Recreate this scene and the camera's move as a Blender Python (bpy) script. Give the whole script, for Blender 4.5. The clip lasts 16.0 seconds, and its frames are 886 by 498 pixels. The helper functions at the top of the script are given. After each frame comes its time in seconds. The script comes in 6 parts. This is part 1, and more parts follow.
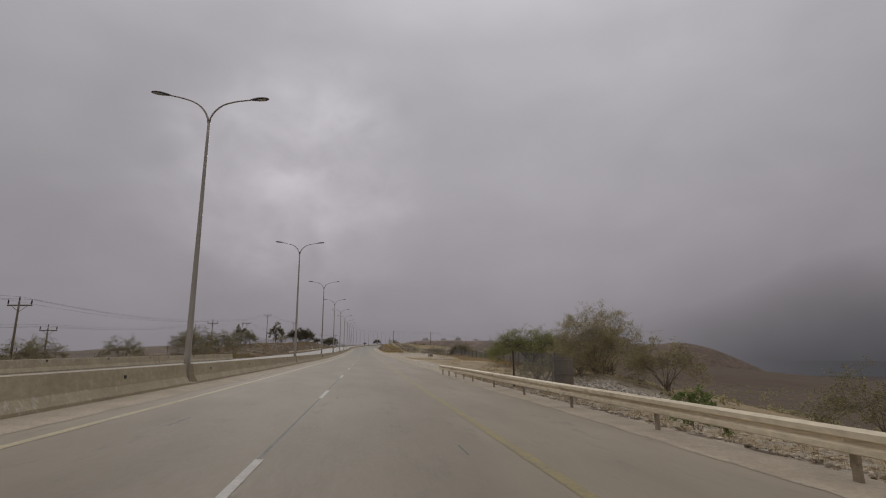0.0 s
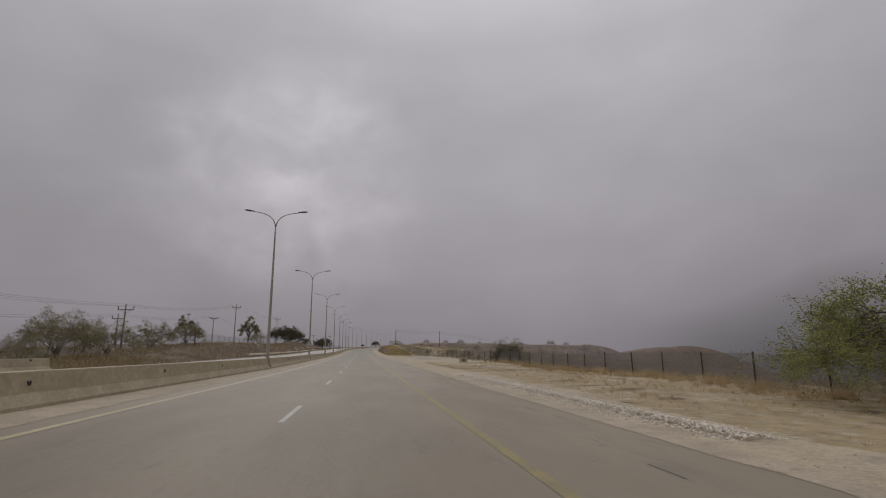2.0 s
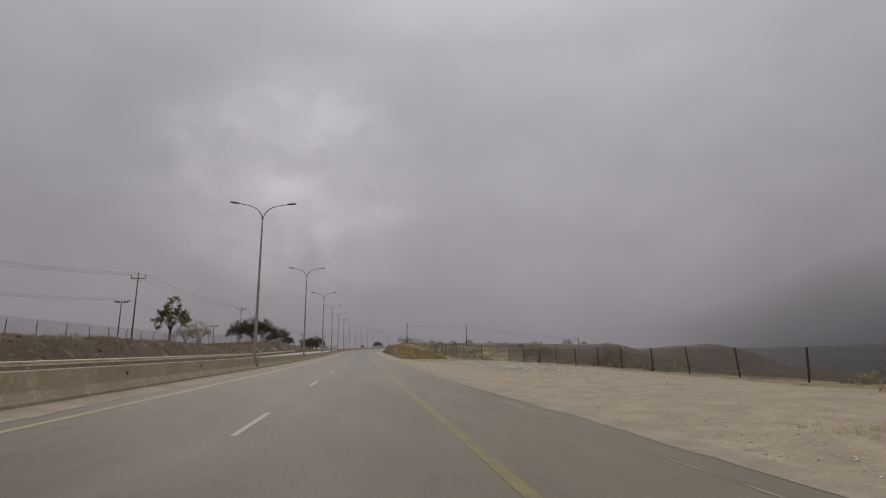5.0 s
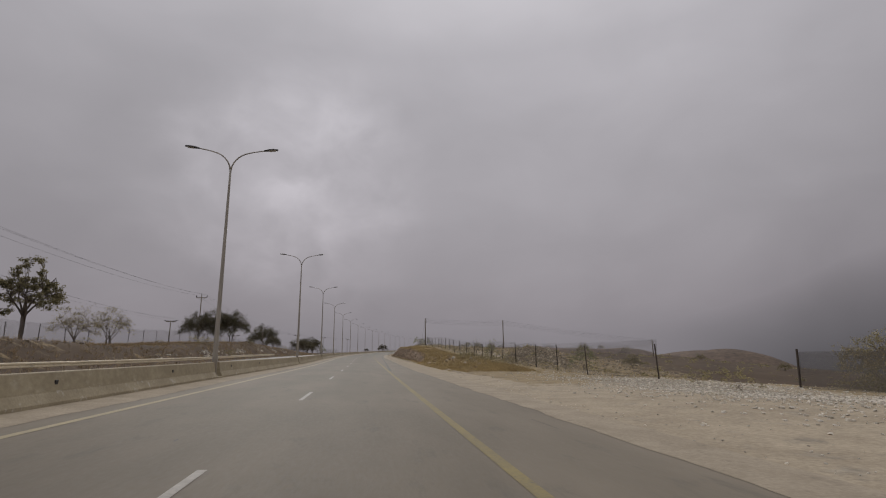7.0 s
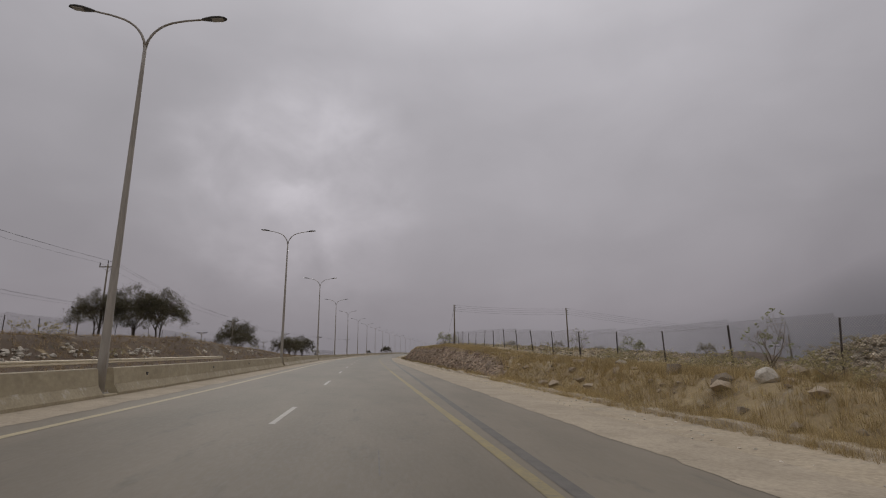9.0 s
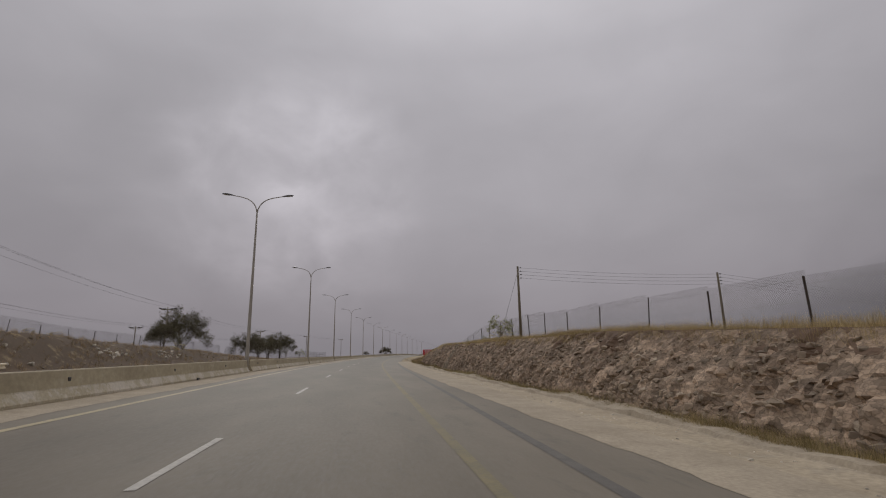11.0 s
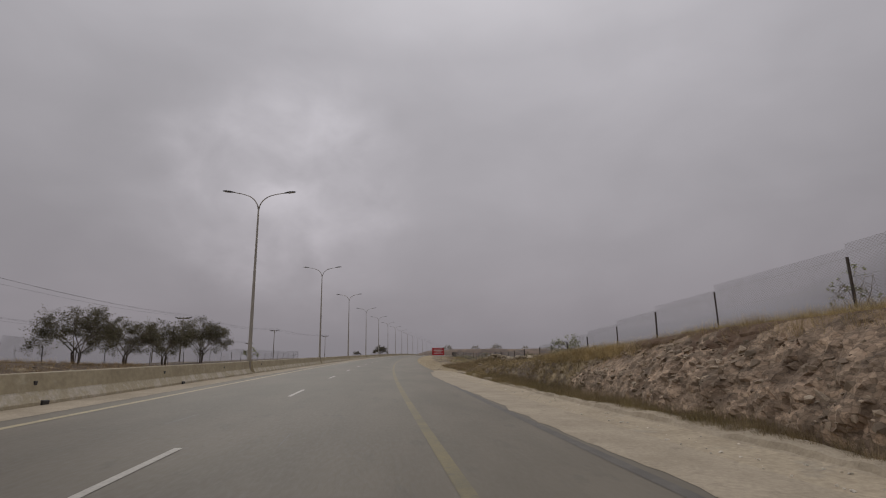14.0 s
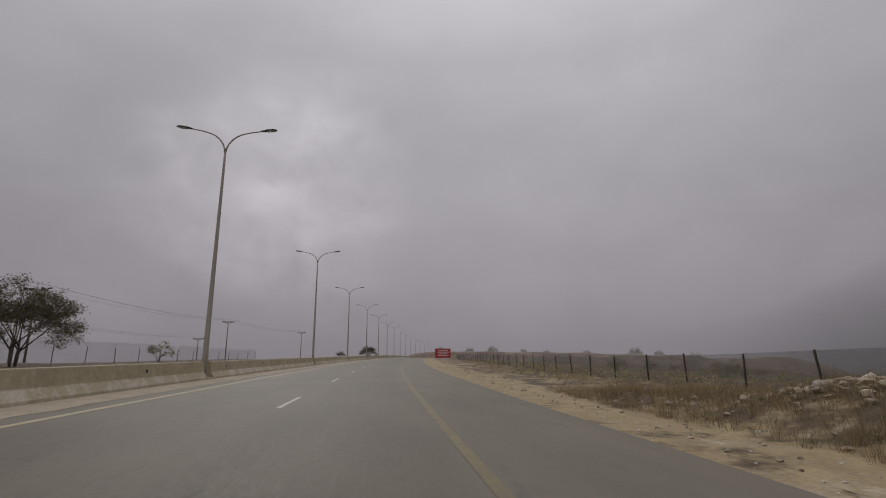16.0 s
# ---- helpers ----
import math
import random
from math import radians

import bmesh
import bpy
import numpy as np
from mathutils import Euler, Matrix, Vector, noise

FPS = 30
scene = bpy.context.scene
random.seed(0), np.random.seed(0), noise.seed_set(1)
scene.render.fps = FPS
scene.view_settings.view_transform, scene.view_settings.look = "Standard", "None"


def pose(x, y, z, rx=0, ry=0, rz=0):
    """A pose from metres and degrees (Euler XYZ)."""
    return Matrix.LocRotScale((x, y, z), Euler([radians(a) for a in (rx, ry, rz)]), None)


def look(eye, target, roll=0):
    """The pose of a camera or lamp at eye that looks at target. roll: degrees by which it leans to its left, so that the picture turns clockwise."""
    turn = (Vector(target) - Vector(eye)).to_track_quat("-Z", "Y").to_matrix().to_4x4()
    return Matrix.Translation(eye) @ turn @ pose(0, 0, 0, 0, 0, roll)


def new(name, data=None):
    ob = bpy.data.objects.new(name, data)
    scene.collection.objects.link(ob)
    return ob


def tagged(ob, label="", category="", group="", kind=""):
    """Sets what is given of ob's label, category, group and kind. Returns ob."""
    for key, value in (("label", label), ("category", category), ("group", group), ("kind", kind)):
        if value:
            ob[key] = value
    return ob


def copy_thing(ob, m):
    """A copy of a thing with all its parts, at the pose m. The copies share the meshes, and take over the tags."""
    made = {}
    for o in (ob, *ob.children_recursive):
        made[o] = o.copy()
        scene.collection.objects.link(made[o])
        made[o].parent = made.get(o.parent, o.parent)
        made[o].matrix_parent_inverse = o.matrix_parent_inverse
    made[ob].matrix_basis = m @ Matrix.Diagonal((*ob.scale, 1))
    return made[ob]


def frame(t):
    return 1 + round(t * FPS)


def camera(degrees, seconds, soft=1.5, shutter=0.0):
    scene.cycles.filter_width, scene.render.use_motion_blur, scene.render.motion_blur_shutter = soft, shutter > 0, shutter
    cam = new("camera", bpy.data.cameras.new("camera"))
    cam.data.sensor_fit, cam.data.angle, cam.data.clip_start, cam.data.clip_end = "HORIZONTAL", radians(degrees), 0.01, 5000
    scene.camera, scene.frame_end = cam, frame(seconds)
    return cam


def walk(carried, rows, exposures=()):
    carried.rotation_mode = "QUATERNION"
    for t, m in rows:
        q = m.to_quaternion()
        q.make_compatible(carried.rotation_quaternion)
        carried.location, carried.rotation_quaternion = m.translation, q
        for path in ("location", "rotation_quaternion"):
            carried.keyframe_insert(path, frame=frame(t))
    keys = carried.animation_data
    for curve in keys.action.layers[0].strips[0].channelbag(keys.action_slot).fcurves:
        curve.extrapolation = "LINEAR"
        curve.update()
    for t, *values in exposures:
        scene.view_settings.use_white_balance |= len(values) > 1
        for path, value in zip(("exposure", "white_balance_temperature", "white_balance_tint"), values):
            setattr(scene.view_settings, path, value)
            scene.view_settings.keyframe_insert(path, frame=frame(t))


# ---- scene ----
cam = camera(82.44, 16.0, soft=1.1)
PATH = [
    (0, pose(-0.005, 0.100, 1.430, 101.805, 0.605, -9.057)),
    (0.5, pose(0.110, 10.309, 1.511, 101.805, 0.717, -9.159)),
    (1, pose(0.241, 20.783, 1.563, 101.797, 0.679, -9.189)),
    (1.5, pose(0.379, 31.258, 1.621, 102.032, 0.545, -9.220)),
    (2, pose(0.632, 41.538, 1.688, 102.125, 0.466, -9.278)),
    (2.5, pose(0.778, 51.889, 1.755, 102.081, 0.501, -9.293)),
    (3, pose(0.901, 62.325, 1.847, 102.142, 0.674, -9.355)),
    (3.5, pose(1.093, 72.440, 1.958, 102.095, 0.853, -9.422)),
    (6, pose(1.697, 123.640, 2.726, 102.493, 1.012, -8.902)),
    (6.5, pose(1.669, 133.879, 2.907, 102.633, 0.930, -8.786)),
    (7, pose(1.648, 144.145, 3.086, 102.702, 0.843, -8.749)),
    (7.5, pose(1.663, 154.479, 3.271, 102.703, 0.637, -8.713)),
    (8, pose(1.713, 164.624, 3.474, 102.790, 0.716, -8.669)),
    (8.5, pose(1.746, 174.843, 3.674, 102.901, 0.808, -8.604)),
    (9, pose(1.809, 185.109, 3.873, 102.968, 0.764, -8.552)),
    (11.5, pose(2.558, 235.675, 5.161, 103.123, 1.010, -8.857)),
    (12, pose(2.731, 245.821, 5.414, 103.138, 0.988, -8.985)),
    (12.5, pose(3.004, 255.945, 5.646, 103.003, 0.966, -9.052)),
    (13, pose(3.204, 266.017, 5.889, 102.934, 1.014, -9.197)),
    (13.5, pose(3.481, 275.982, 6.152, 103.018, 1.237, -9.317)),
    (14, pose(3.721, 285.955, 6.396, 103.071, 1.314, -9.513)),
    (14.5, pose(3.959, 295.913, 6.634, 103.060, 1.200, -9.787)),
    (15, pose(4.357, 305.716, 6.894, 103.003, 1.100, -10.041)),
    (15.5, pose(4.805, 315.606, 7.144, 103.124, 0.781, -10.433)),
    (16, pose(5.319, 325.581, 7.396, 103.329, 0.448, -10.914)),
]
walk(cam, PATH)

# ---- world, sun, exposure ----
scene.view_settings.exposure = 0.0
SUN_AZ, SUN_EL = radians(-8.6), radians(18.9)
SUN_DIR = Vector((math.sin(SUN_AZ) * math.cos(SUN_EL), math.cos(SUN_AZ) * math.cos(SUN_EL), math.sin(SUN_EL)))


def build_world():
    w = bpy.data.worlds.new("overcast_sky")
    scene.world = w
    w.use_nodes = True
    nt = w.node_tree
    nt.nodes.clear()
    N, K = nt.nodes.new, nt.links.new
    out, bg = N("ShaderNodeOutputWorld"), N("ShaderNodeBackground")
    tc = N("ShaderNodeTexCoord")
    sep = N("ShaderNodeSeparateXYZ")
    K(tc.outputs["Generated"], sep.inputs[0])
    # vertical gradient of a thick cloud deck: dim at the horizon, brighter overhead
    ramp = N("ShaderNodeValToRGB")
    e = ramp.color_ramp.elements
    e[0].position, e[0].color = 0.0, (0.240, 0.225, 0.245, 1)
    e[1].position, e[1].color = 1.0, (0.90, 0.88, 0.92, 1)
    for p, c in ((0.10, (0.270, 0.250, 0.270)), (0.30, (0.315, 0.300, 0.322)), (0.55, (0.385, 0.372, 0.398))):
        el = e.new(p)
        el.color = (*c, 1)
    K(sep.outputs["Z"], ramp.inputs[0])
    # cloud mottling at two sizes
    def clouds(scale, sz, detail, lo, hi):
        mp = N("ShaderNodeMapping")
        mp.inputs["Scale"].default_value = (1, 1, sz)
        K(tc.outputs["Generated"], mp.inputs[0])
        n = N("ShaderNodeTexNoise")
        n.inputs["Scale"].default_value, n.inputs["Detail"].default_value = scale, detail
        n.inputs["Roughness"].default_value, n.inputs["Distortion"].default_value = 0.5, 0.35
        K(mp.outputs[0], n.inputs["Vector"])
        m = N("ShaderNodeMapRange")
        m.inputs["From Min"].default_value, m.inputs["From Max"].default_value = 0.3, 0.7
        m.inputs["To Min"].default_value, m.inputs["To Max"].default_value = lo, hi
        K(n.outputs["Fac"], m.inputs["Value"])
        return m.outputs[0]
    a, b = clouds(1.7, 2.0, 3, 0.93, 1.06), clouds(4.2, 1.7, 5, 0.945, 1.055)
    mul = N("ShaderNodeMath")
    mul.operation = "MULTIPLY"
    K(a, mul.inputs[0]), K(b, mul.inputs[1])
    # glow of the hidden sun, broken up by the cloud noise
    def toward(direction, lo, hi, power, gain, ragged=0.0):
        d = N("ShaderNodeVectorMath")
        d.operation = "DOT_PRODUCT"
        nrm = N("ShaderNodeVectorMath")
        nrm.operation = "NORMALIZE"
        K(tc.outputs["Generated"], nrm.inputs[0])
        K(nrm.outputs[0], d.inputs[0])
        d.inputs[1].default_value = direction
        m = N("ShaderNodeMapRange")
        m.inputs["From Min"].default_value, m.inputs["From Max"].default_value = lo, hi
        shift = N("ShaderNodeMath")
        shift.operation = "ADD"
        K(d.outputs["Value"], shift.inputs[0])
        K(clouds(5.0, 1.3, 6, -ragged, ragged), shift.inputs[1])
        K(shift.outputs[0], m.inputs["Value"])
        p = N("ShaderNodeMath")
        p.operation = "POWER"
        K(m.outputs[0], p.inputs[0])
        p.inputs[1].default_value = power
        g = N("ShaderNodeMath")
        g.operation = "MULTIPLY"
        K(p.outputs[0], g.inputs[0])
        g.inputs[1].default_value = gain
        return g.outputs[0]
    core = toward(SUN_DIR, 0.955, 1.0, 2.1, 0.43, 0.009)
    brk = clouds(8.0, 1.3, 6, 0.35, 1.45)
    cb = N("ShaderNodeMath")
    cb.operation = "MULTIPLY"
    K(core, cb.inputs[0]), K(brk, cb.inputs[1])
    add = N("ShaderNodeMath")
    add.operation = "ADD"
    thin = toward(Vector((0.30, 0.78, 0.55)).normalized(), 0.80, 1.0, 1.2, 0.17)
    a2 = N("ShaderNodeMath")
    a2.operation = "ADD"
    K(mul.outputs[0], a2.inputs[0]), K(thin, a2.inputs[1])
    K(a2.outputs[0], add.inputs[0]), K(cb.outputs[0], add.inputs[1])
    mixed = N("ShaderNodeVectorMath")
    mixed.operation = "SCALE"
    K(ramp.outputs["Color"], mixed.inputs[0]), K(add.outputs[0], mixed.inputs["Scale"])
    K(mixed.outputs[0], bg.inputs["Color"])
    bg.inputs["Strength"].default_value = 1.0
    K(bg.outputs[0], out.inputs[0])


build_world()
sun = new("sun", bpy.data.lights.new("sun", "SUN"))
sun.data.energy, sun.data.angle, sun.data.color = 0.6, radians(30), (1.0, 0.96, 0.9)
sun.matrix_world = look(SUN_DIR * 100, (0, 0, 0))


# ---- materials ----
def material(name, c1, c2, scale=4.0, c3=None, fine=40.0, rough=0.85, metal=0.0, bump=0.25, stretch=(1, 1, 1), per_object=0.0, per_island=0.0, uv=False, spread=(0.35, 0.65), grain=0.17):
    m = bpy.data.materials.new(name)
    m.use_nodes = True
    nt = m.node_tree
    N, K = nt.nodes.new, nt.links.new
    bs = nt.nodes["Principled BSDF"]
    tc = N("ShaderNodeTexCoord")
    mp = N("ShaderNodeMapping")
    mp.inputs["Scale"].default_value = stretch
    K(tc.outputs["UV" if uv else "Object"], mp.inputs[0])

    def noise_of(sc, detail=4.0, rg=0.6):
        n = N("ShaderNodeTexNoise")
        n.inputs["Scale"].default_value, n.inputs["Detail"].default_value, n.inputs["Roughness"].default_value = sc, detail, rg
        K(mp.outputs[0], n.inputs["Vector"])
        return n.outputs["Fac"]

    def ranged(src, lo, hi, a=0.0, b=1.0):
        r = N("ShaderNodeMapRange")
        for key, v in (("From Min", lo), ("From Max", hi), ("To Min", a), ("To Max", b)):
            r.inputs[key].default_value = v
        K(src, r.inputs["Value"])
        return r.outputs[0]

    def mix(fac, a, b, kind="MIX"):
        x = N("ShaderNodeMix")
        x.data_type, x.blend_type = "RGBA", kind
        for v, s in ((fac, x.inputs["Factor"]), (a, x.inputs["A"]), (b, x.inputs["B"])):
            if isinstance(v, (int, float)):
                s.default_value = v
            elif isinstance(v, tuple):
                s.default_value = (*v, 1)
            else:
                K(v, s)
        return x.outputs["Result"]

    big, small = noise_of(scale), noise_of(fine, 3.0)
    col = mix(ranged(big, *spread), c1, c2)
    if c3:
        col = mix(ranged(noise_of(scale * 3.1, 6.0, 0.7), 0.56, 0.70), col, c3)
    col = mix(1.0, col, mix(ranged(small, 0.25, 0.75), (1 - grain * 1.15,) * 3, (1 + grain * 0.85,) * 3), "MULTIPLY")
    for amount, node, out_name in ((per_object, "ShaderNodeObjectInfo", "Random"), (per_island, "ShaderNodeNewGeometry", "Random Per Island")):
        if amount:
            rnd = N(node)
            v = ranged(rnd.outputs[out_name], 0, 1, 1 - amount, 1 + amount)
            cv = N("ShaderNodeCombineColor")
            for k in range(3):
                K(v, cv.inputs[k])
            col = mix(1.0, col, cv.outputs[0], "MULTIPLY")
    K(col, bs.inputs["Base Color"])
    bs.inputs["Metallic"].default_value = metal
    K(ranged(small, 0.3, 0.7, max(rough - 0.08, 0.05), min(rough + 0.08, 1)), bs.inputs["Roughness"])
    bs.inputs["Specular IOR Level"].default_value = 0.3
    if bump:
        bp = N("ShaderNodeBump")
        bp.inputs["Strength"].default_value, bp.inputs["Distance"].default_value = bump, 0.02
        K(small, bp.inputs["Height"])
        K(bp.outputs[0], bs.inputs["Normal"])
    return m


def leaf_material(name, c1, c2):
    m = material(name, c1, c2, scale=0.8, fine=6.0, rough=0.75, bump=0, per_island=0.3)
    nt = m.node_tree
    bs = nt.nodes["Principled BSDF"]
    bs.inputs["Specular IOR Level"].default_value = 0.15
    # thin leaves let some of the sky's light through
    tl, mx = nt.nodes.new("ShaderNodeBsdfTranslucent"), nt.nodes.new("ShaderNodeMixShader")
    nt.links.new(bs.inputs["Base Color"].links[0].from_socket, tl.inputs["Color"])
    mx.inputs[0].default_value = 0.4
    nt.links.new(bs.outputs[0], mx.inputs[1]), nt.links.new(tl.outputs[0], mx.inputs[2])
    nt.links.new(mx.outputs[0], nt.nodes["Material Output"].inputs["Surface"])
    return m


M_ASPHALT = material("worn_dusty_asphalt", (0.226, 0.196, 0.148), (0.184, 0.160, 0.120), scale=0.55, c3=(0.165, 0.146, 0.113), fine=16, rough=0.72, bump=0.2, stretch=(0.3, 1, 1), uv=True, grain=0.05)


def add_lane_wear(m):
    """Dust on the shoulders and darker rubbed bands in the lanes, across the carriageway, broken up along it."""
    nt = m.node_tree
    N, K = nt.nodes.new, nt.links.new
    bs = nt.nodes["Principled BSDF"]
    base = bs.inputs["Base Color"].links[0].from_socket
    tc, sep, mr, rp = N("ShaderNodeTexCoord"), N("ShaderNodeSeparateXYZ"), N("ShaderNodeMapRange"), N("ShaderNodeValToRGB")
    mp, nz, ad = N("ShaderNodeMapping"), N("ShaderNodeTexNoise"), N("ShaderNodeMath")
    K(tc.outputs["UV"], sep.inputs[0])
    K(tc.outputs["UV"], mp.inputs[0])
    mp.inputs["Scale"].default_value = (0.045, 0.5, 1)
    nz.inputs["Scale"].default_value, nz.inputs["Detail"].default_value = 1.0, 5.0
    K(mp.outputs[0], nz.inputs["Vector"])
    ad.operation = "MULTIPLY_ADD"
    K(nz.outputs["Fac"], ad.inputs[0])
    ad.inputs[1].default_value = 1.6
    K(sep.outputs["Y"], ad.inputs[2])
    mr.inputs["From Min"].default_value, mr.inputs["From Max"].default_value = 0.8, 13.2
    K(ad.outputs[0], mr.inputs["Value"])
    K(mr.outputs[0], rp.inputs[0])
    e = rp.color_ramp.elements
    e[0].position, e[0].color = 0.0, (1.22, 1.2, 1.15, 1)
    e[1].position, e[1].color = 1.0, (1.12, 1.1, 1.06, 1)
    for p, v in ((0.14, 1.08), (0.22, 0.90), (0.32, 0.86), (0.42, 0.92), (0.50, 0.88), (0.58, 0.90), (0.66, 0.98), (0.74, 1.10), (0.84, 1.15), (0.93, 1.16)):
        e.new(p).color = (v, v, v, 1)
    x = N("ShaderNodeMix")
    x.data_type, x.blend_type = "RGBA", "MULTIPLY"
    x.inputs["Factor"].default_value = 1.0
    K(base, x.inputs["A"]), K(rp.outputs["Color"], x.inputs["B"])
    # the tint runs evenly from lighter and warmer to darker further up the road
    al, dk, y = N("ShaderNodeMapRange"), N("ShaderNodeMix"), N("ShaderNodeMix")
    al.inputs["From Min"].default_value, al.inputs["From Max"].default_value = 10.0, 300.0
    K(sep.outputs["X"], al.inputs["Value"])
    dk.data_type = y.data_type = "RGBA"
    dk.inputs["A"].default_value, dk.inputs["B"].default_value = (1.16, 1.13, 1.09, 1), (0.715, 0.725, 0.735, 1)
    K(al.outputs[0], dk.inputs["Factor"])
    y.blend_type = "MULTIPLY"
    y.inputs["Factor"].default_value = 1.0
    K(x.outputs["Result"], y.inputs["A"]), K(dk.outputs["Result"], y.inputs["B"])
    K(y.outputs["Result"], bs.inputs["Base Color"])


add_lane_wear(M_ASPHALT)
M_ASPHALT_FAR = material("pale_asphalt", (0.34, 0.32, 0.29), (0.28, 0.265, 0.24), scale=0.5, fine=16, rough=0.75, stretch=(0.3, 1, 1), uv=True, grain=0.06)
M_SEAM = material("dark_tar_seam", (0.115, 0.106, 0.092), (0.15, 0.138, 0.118), scale=3, rough=0.7)
M_YELLOW = material("worn_yellow_paint", (0.31, 0.252, 0.11), (0.25, 0.21, 0.12), scale=1.6, c3=(0.20, 0.175, 0.125), fine=18, rough=0.7)
M_YELLOW_FADED = material("rubbed_yellow_paint", (0.225, 0.19, 0.10), (0.18, 0.158, 0.098), scale=1.1, c3=(0.15, 0.137, 0.105), fine=18, rough=0.7)
M_PALE_YELLOW = material("faded_yellow_paint", (0.46, 0.39, 0.235), (0.38, 0.325, 0.21), scale=2.5, c3=(0.33, 0.30, 0.24), fine=18, rough=0.7)
M_WHITE_LINE = material("worn_white_paint", (0.45, 0.425, 0.375), (0.37, 0.345, 0.30), scale=3, c3=(0.36, 0.34, 0.31), fine=20, rough=0.7)
M_BARRIER = material("weathered_barrier_concrete", (0.41, 0.352, 0.238), (0.335, 0.285, 0.19), scale=0.5, c3=(0.46, 0.405, 0.295), fine=5, rough=0.9, bump=0.3, stretch=(1, 1, 1.4))
M_WHITEWASH = material("flaking_whitewash", (0.41, 0.352, 0.24), (0.33, 0.28, 0.188), scale=0.9, c3=(0.52, 0.475, 0.39), fine=16, rough=0.9)
M_WHITEWASH_THICK = material("thick_flaking_whitewash", (0.41, 0.355, 0.25), (0.52, 0.47, 0.385), scale=1.3, c3=(0.56, 0.515, 0.43), fine=16, rough=0.9, spread=(0.47, 0.60))
# paler barrier concrete: sky light on the top edge put into the colour
M_SKYLIT_CAP = material("skylit_concrete_top", (0.56, 0.49, 0.36), (0.44, 0.38, 0.27), scale=0.8, fine=12, rough=0.95, bump=0.2)
M_BLACK = material("black_reflector", (0.02, 0.02, 0.02), (0.035, 0.03, 0.03), rough=0.5)
M_GALV = material("galvanised_lamp_steel", (0.40, 0.365, 0.31), (0.32, 0.292, 0.25), scale=1.5, fine=12, rough=0.6, metal=0.1, bump=0.05, stretch=(1, 1, 0.15))
M_HEAD = material("dark_lamp_housing", (0.07, 0.068, 0.066), (0.10, 0.097, 0.092), rough=0.5, bump=0.05)
M_LENS = material("lamp_lens_glass", (0.42, 0.40, 0.36), (0.36, 0.34, 0.31), rough=0.25, bump=0)
M_RAIL = material("dusty_galvanised_rail", (0.72, 0.625, 0.45), (0.60, 0.515, 0.365), scale=1.2, c3=(0.38, 0.315, 0.22), fine=14, rough=0.6, metal=0.0, bump=0.08, stretch=(1, 0.3, 1))
M_RAIL_POST = material("stained_rail_post", (0.36, 0.30, 0.215), (0.27, 0.22, 0.155), scale=2.5, c3=(0.20, 0.155, 0.10), fine=14, rough=0.7, bump=0.08)
M_POST = material("rusty_fence_post", (0.055, 0.047, 0.042), (0.085, 0.066, 0.052), scale=3, rough=0.8)
M_WIRE = material("fence_wire", (0.19, 0.18, 0.17), (0.15, 0.14, 0.13), rough=0.6, bump=0)
M_CABLE = material("black_cable", (0.06, 0.06, 0.062), (0.08, 0.08, 0.08), rough=0.6, bump=0)
M_WOOD = material("weathered_pole_wood", (0.17, 0.145, 0.105), (0.225, 0.192, 0.142), scale=1.2, fine=18, rough=0.9, stretch=(3, 3, 0.2))
M_INSUL = material("dark_insulator", (0.03, 0.026, 0.025), (0.05, 0.04, 0.035), rough=0.35, bump=0)
